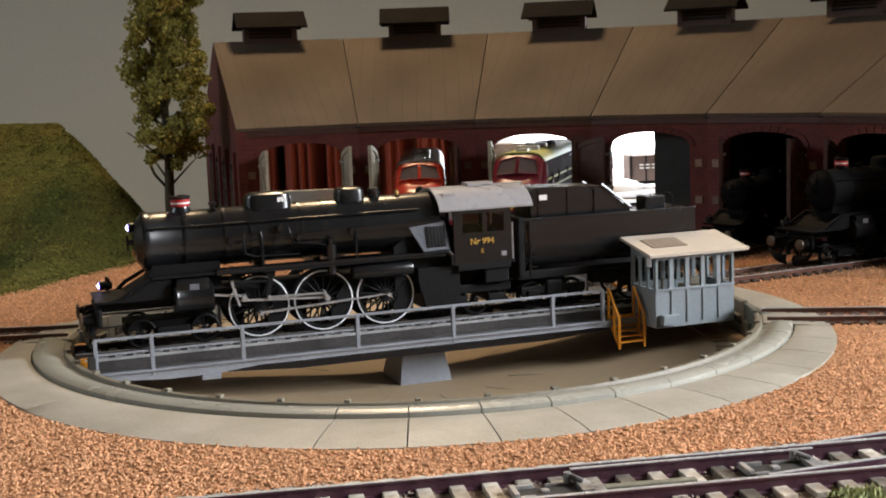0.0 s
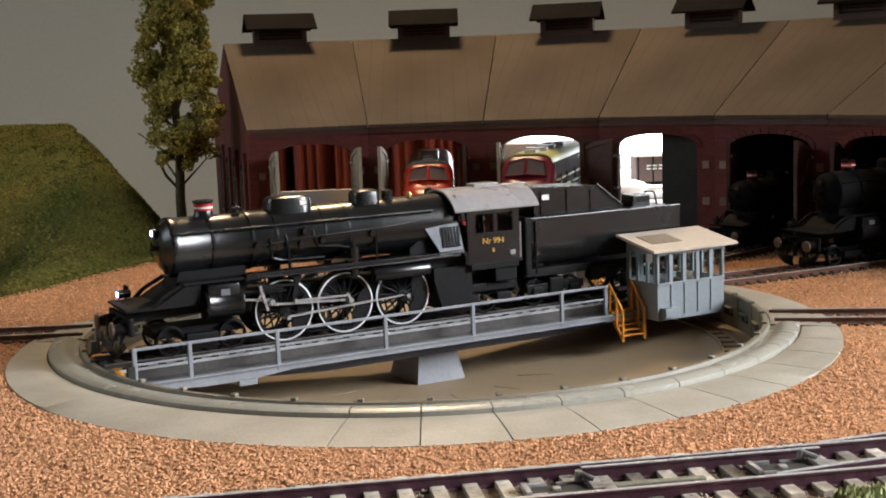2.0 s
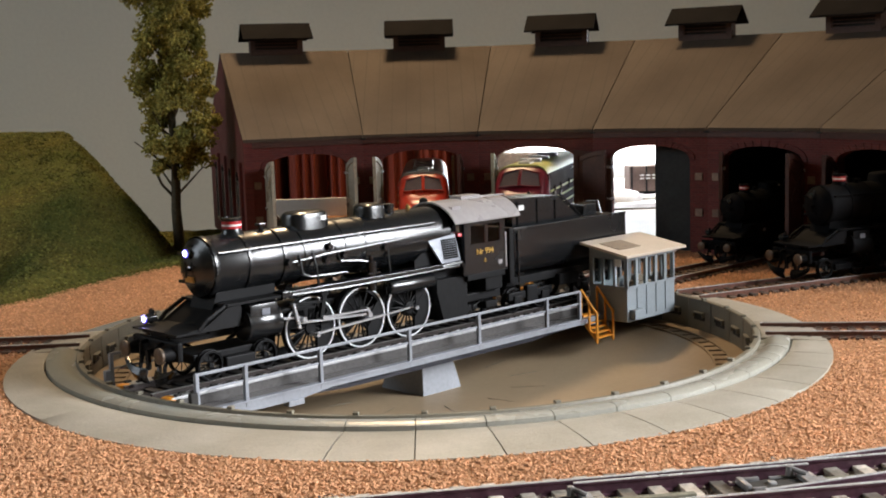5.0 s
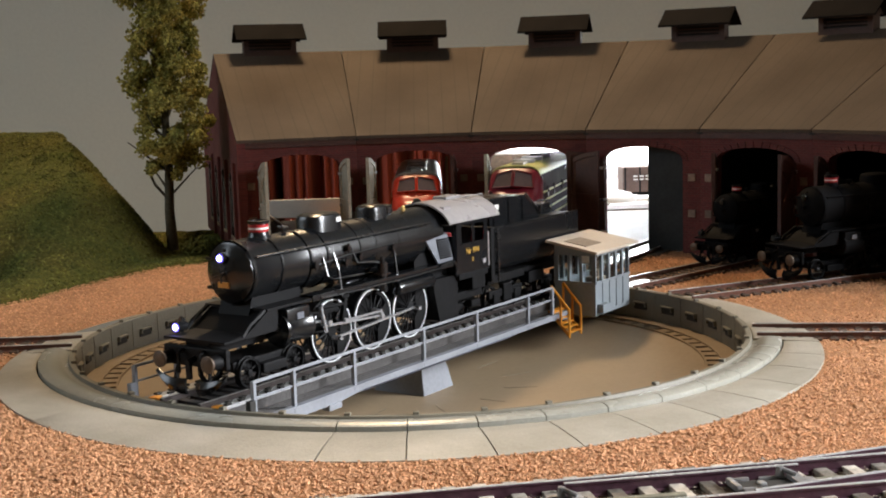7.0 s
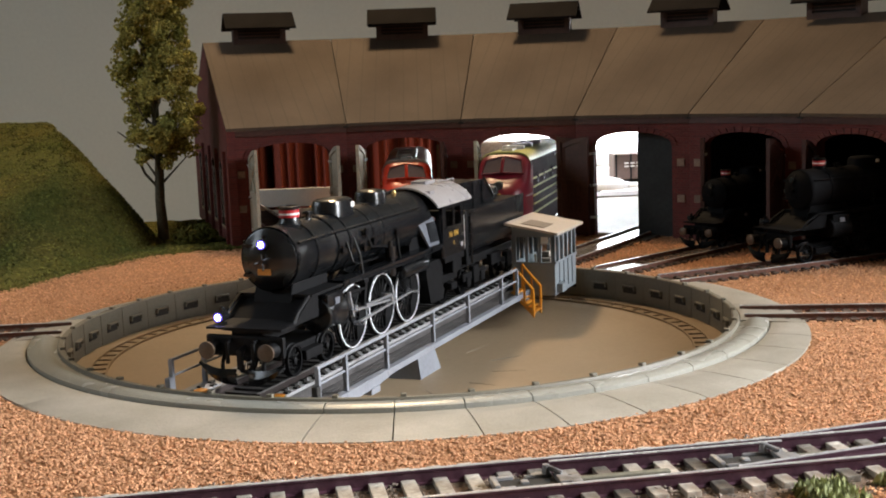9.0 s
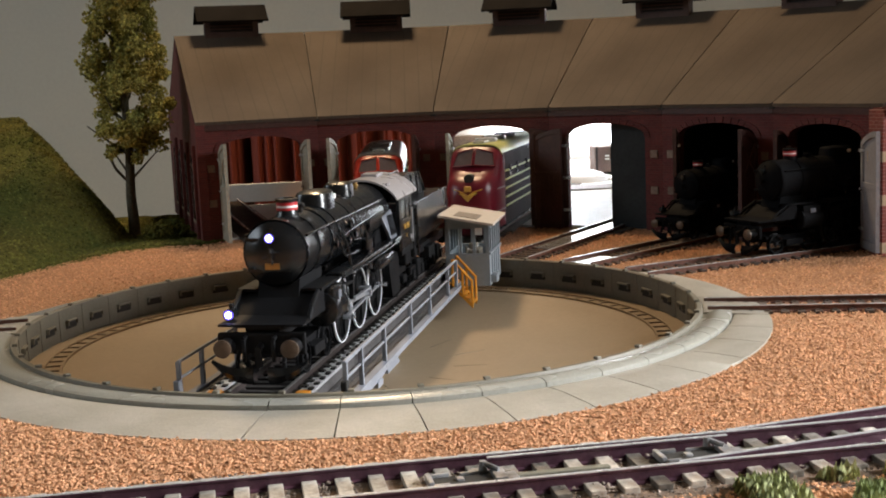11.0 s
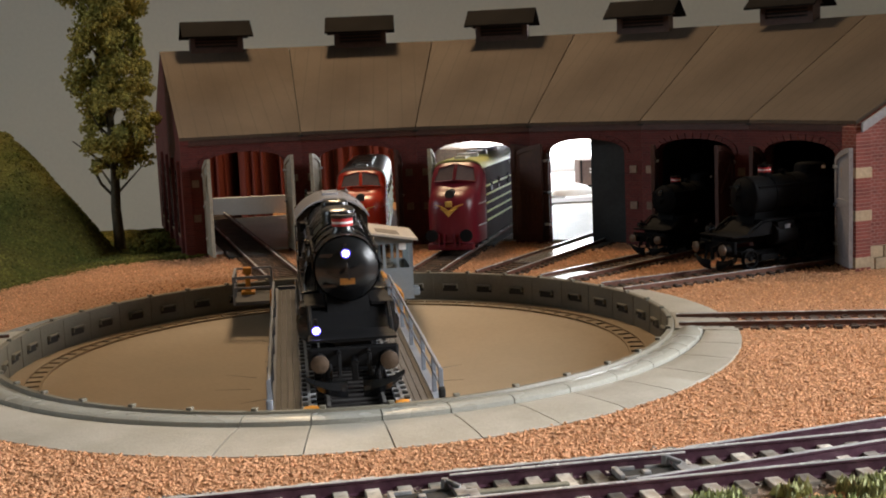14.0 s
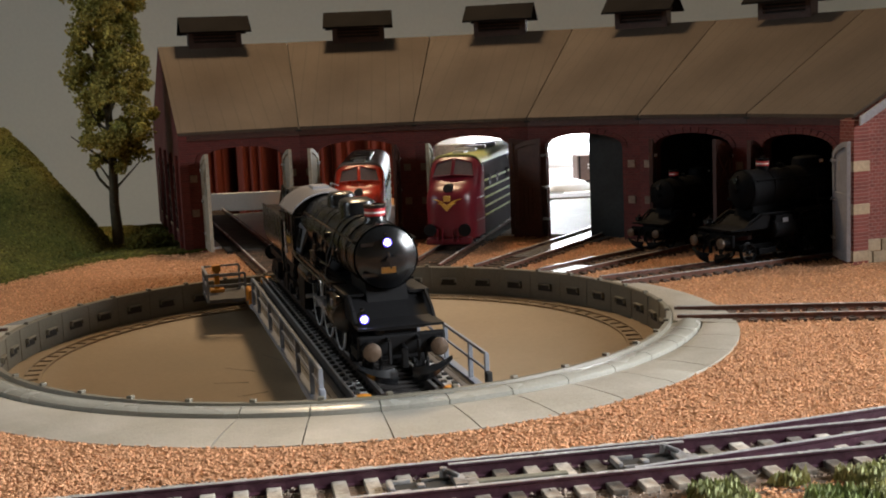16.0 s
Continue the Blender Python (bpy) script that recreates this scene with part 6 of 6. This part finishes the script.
# ---- hill and greenery ----
def hill_height(x, y):
    """Embankment at the layout's edge: a flat crest and one steep flank."""
    toe = -0.178 - 0.34 * max(0.0, y - 0.33) - 0.30 * max(0.0, 0.30 - y) + 0.003 * math.sin(y * 40)
    f = max(0.0, min(1.0, (toe - x) / 0.062))
    g = max(0.0, min(1.0, (y - 0.115 - 0.09 * f) / 0.20))
    h = 0.086 * f * (g ** 0.8)
    return h + 0.0022 * noise.noise((x * 40, y * 40, 0)) * min(1, h * 60)


def grass_edge(x):
    """The near edge of the grass in y at x."""
    if x < -0.17:
        return 0.262 + (x + 0.17) * 2.1 + 0.004 * math.sin(x * 120)
    return 0.262 + (x + 0.17) * 0.30 + 0.004 * math.sin(x * 120)


def greenery():
    bm = B()
    nx, ny = 90, 90
    grid = {}
    for i in range(nx + 1):
        for j in range(ny + 1):
            x = -0.62 + (0.515) * i / nx
            y0 = max(-0.3, grass_edge(x))
            y = y0 + (0.468 - y0) * j / ny
            if x > -0.125:
                y = min(y, 0.32)
            lip = min(1.0, j / 2)
            grid[i, j] = bm.verts.new((x, y, -0.0022 + 0.0026 * lip + hill_height(x, y) * lip + 0.0012 * noise.noise((x * 90, y * 90, 3)) * lip))
    for i in range(nx):
        for j in range(ny):
            bm.faces.new((grid[i, j], grid[i + 1, j], grid[i + 1, j + 1], grid[i, j + 1]))
    bmesh.ops.remove_doubles(bm, verts=bm.verts, dist=1e-7)
    h = tagged(part("grass_embankment", bm, M_GRASS, smooth=True), "steep embankment covered with olive-green grass mat", "embankment", kind="structure")
    rnd = np.random.default_rng(11)
    pts = []
    while len(pts) < 26000:
        x, y = rnd.uniform(-0.42, -0.10), rnd.uniform(0.02, 0.46)
        if y > grass_edge(x) + 0.001 and not (x > -0.125 and y > 0.30):
            pts.append((x, y, 0.0004 + hill_height(x, y)))
    tagged(scatter("grass_fibres", np.array(pts), rnd.uniform(0.0012, 0.0030, len(pts)), M_TUFT, 0.8, rnd), "short olive-green scatter grass", "grass", kind="stuff")
    # tufts at the foreground's corner
    base, d, n = SWITCH
    pts = []
    while len(pts) < 15000:
        p = base + d * rnd.uniform(0.0, 0.16) - n * (0.010 + abs(rnd.normal(0, 0.016)))
        if noise.noise((p.x * 60, p.y * 60, 1)) > -0.15 - (p - base).length:
            pts.append((p.x, p.y, -0.0008))
    tagged(scatter("foreground_grass", np.array(pts), rnd.uniform(0.0014, 0.0034, len(pts)), M_TURF, 0.9, rnd, True), "tufts of pale green grass beside the front track", "grass", kind="stuff")
    # small bushes by the tree
    for bx, by, br in ((-0.146, 0.312, 0.016), (-0.190, 0.325, 0.012)):
        q = rnd.normal(0, 1, (900, 3))
        q /= np.linalg.norm(q, axis=1)[:, None]
        q *= (rnd.random((900, 1)) ** 0.4)
        pts = np.array([(bx, by, 0.004)]) + q * np.array([br, br * 0.8, br * 0.62])
        pts = pts[pts[:, 2] > 0]
        tagged(scatter("bush", pts, rnd.uniform(0.0015, 0.0035, len(pts)), M_TUFT, 0.9, rnd), "low olive-green bush at the tree's foot", "bush")


def tree():
    t = thing("tree", "tall columnar tree with olive-green foam foliage", "tree", m=pose(-0.174, 0.337, 0))
    bm = B()
    rnd = random.Random(4)
    path = [(0, 0, -0.002, 0.0052), (0.0006, 0, 0.006, 0.0042), (-0.0004, 0, 0.03, 0.0036), (0.0010, 0, 0.06, 0.0032), (0.0, 0, 0.12, 0.0025), (0.001, 0, 0.20, 0.0014), (0, 0, 0.27, 0.0005)]
    quads(bm, [[(x + r * math.cos(a), y + r * math.sin(a), z) for a in np.linspace(0, 2 * math.pi, 10, endpoint=False)] for x, y, z, r in path])
    part("trunk", bm, M_TRUNK, t, "brown-green bark", smooth=True)
    for i in range(46):
        z = 0.040 + i * 0.0048
        a = i * 2.4
        L = 0.018 + 0.012 * rnd.random()
        part("limb", rod(B(), (0, 0, z), (L * math.cos(a), L * math.sin(a), z + 0.020 + 0.01 * rnd.random()), 0.0011, 0.0004, 5), M_TRUNK, t)
    part("limb", pipe(B(), [(0, 0, 0.038), (-0.009, -0.004, 0.050), (-0.014, -0.006, 0.064)], 0.0011), M_TRUNK, t)
    g = np.random.default_rng(21)
    pts, sizes = [], []
    clumps = []
    for i in range(370):
        z = 0.064 + 0.209 * (i / 370)
        low = min(1.0, (z - 0.040) / 0.035)
        rad = 0.0315 * low
        a = g.uniform(0, 2 * math.pi)
        q = rad * (0.86 + 0.14 * math.sin(z * 130 + 3 * a)) * g.random() ** 0.45
        clumps.append((q * math.cos(a) + 0.0065, q * math.sin(a), z + g.normal(0, 0.004), g.uniform(0.004, 0.0085)))
    for cx, cy, cz, cr in clumps:
        if abs(cx + 0.001) < 0.006 and abs(cz - 0.094) < 0.009:
            continue
        k = 110
        q = g.normal(0, 1, (k, 3))
        q /= np.linalg.norm(q, axis=1)[:, None]
        q *= cr * g.random((k, 1)) ** 0.4
        pts.append(q + np.array([cx, cy, cz]))
        sizes.append(g.uniform(0.0012, 0.0028, k))
    part_crown = scatter("crown", np.concatenate(pts), np.concatenate(sizes), M_LEAF, 1.0, g, parent=t)
    tagged(part_crown, "ragged olive-green foam leaves")


greenery()
tree()


def motions():
    rows = [(t, pose(0, 0, 0, 0, 0, a)) for t, a in TURNS]
    for ob in (BRIDGE, LOCO, TENDER):
        walk(ob, rows)


motions()
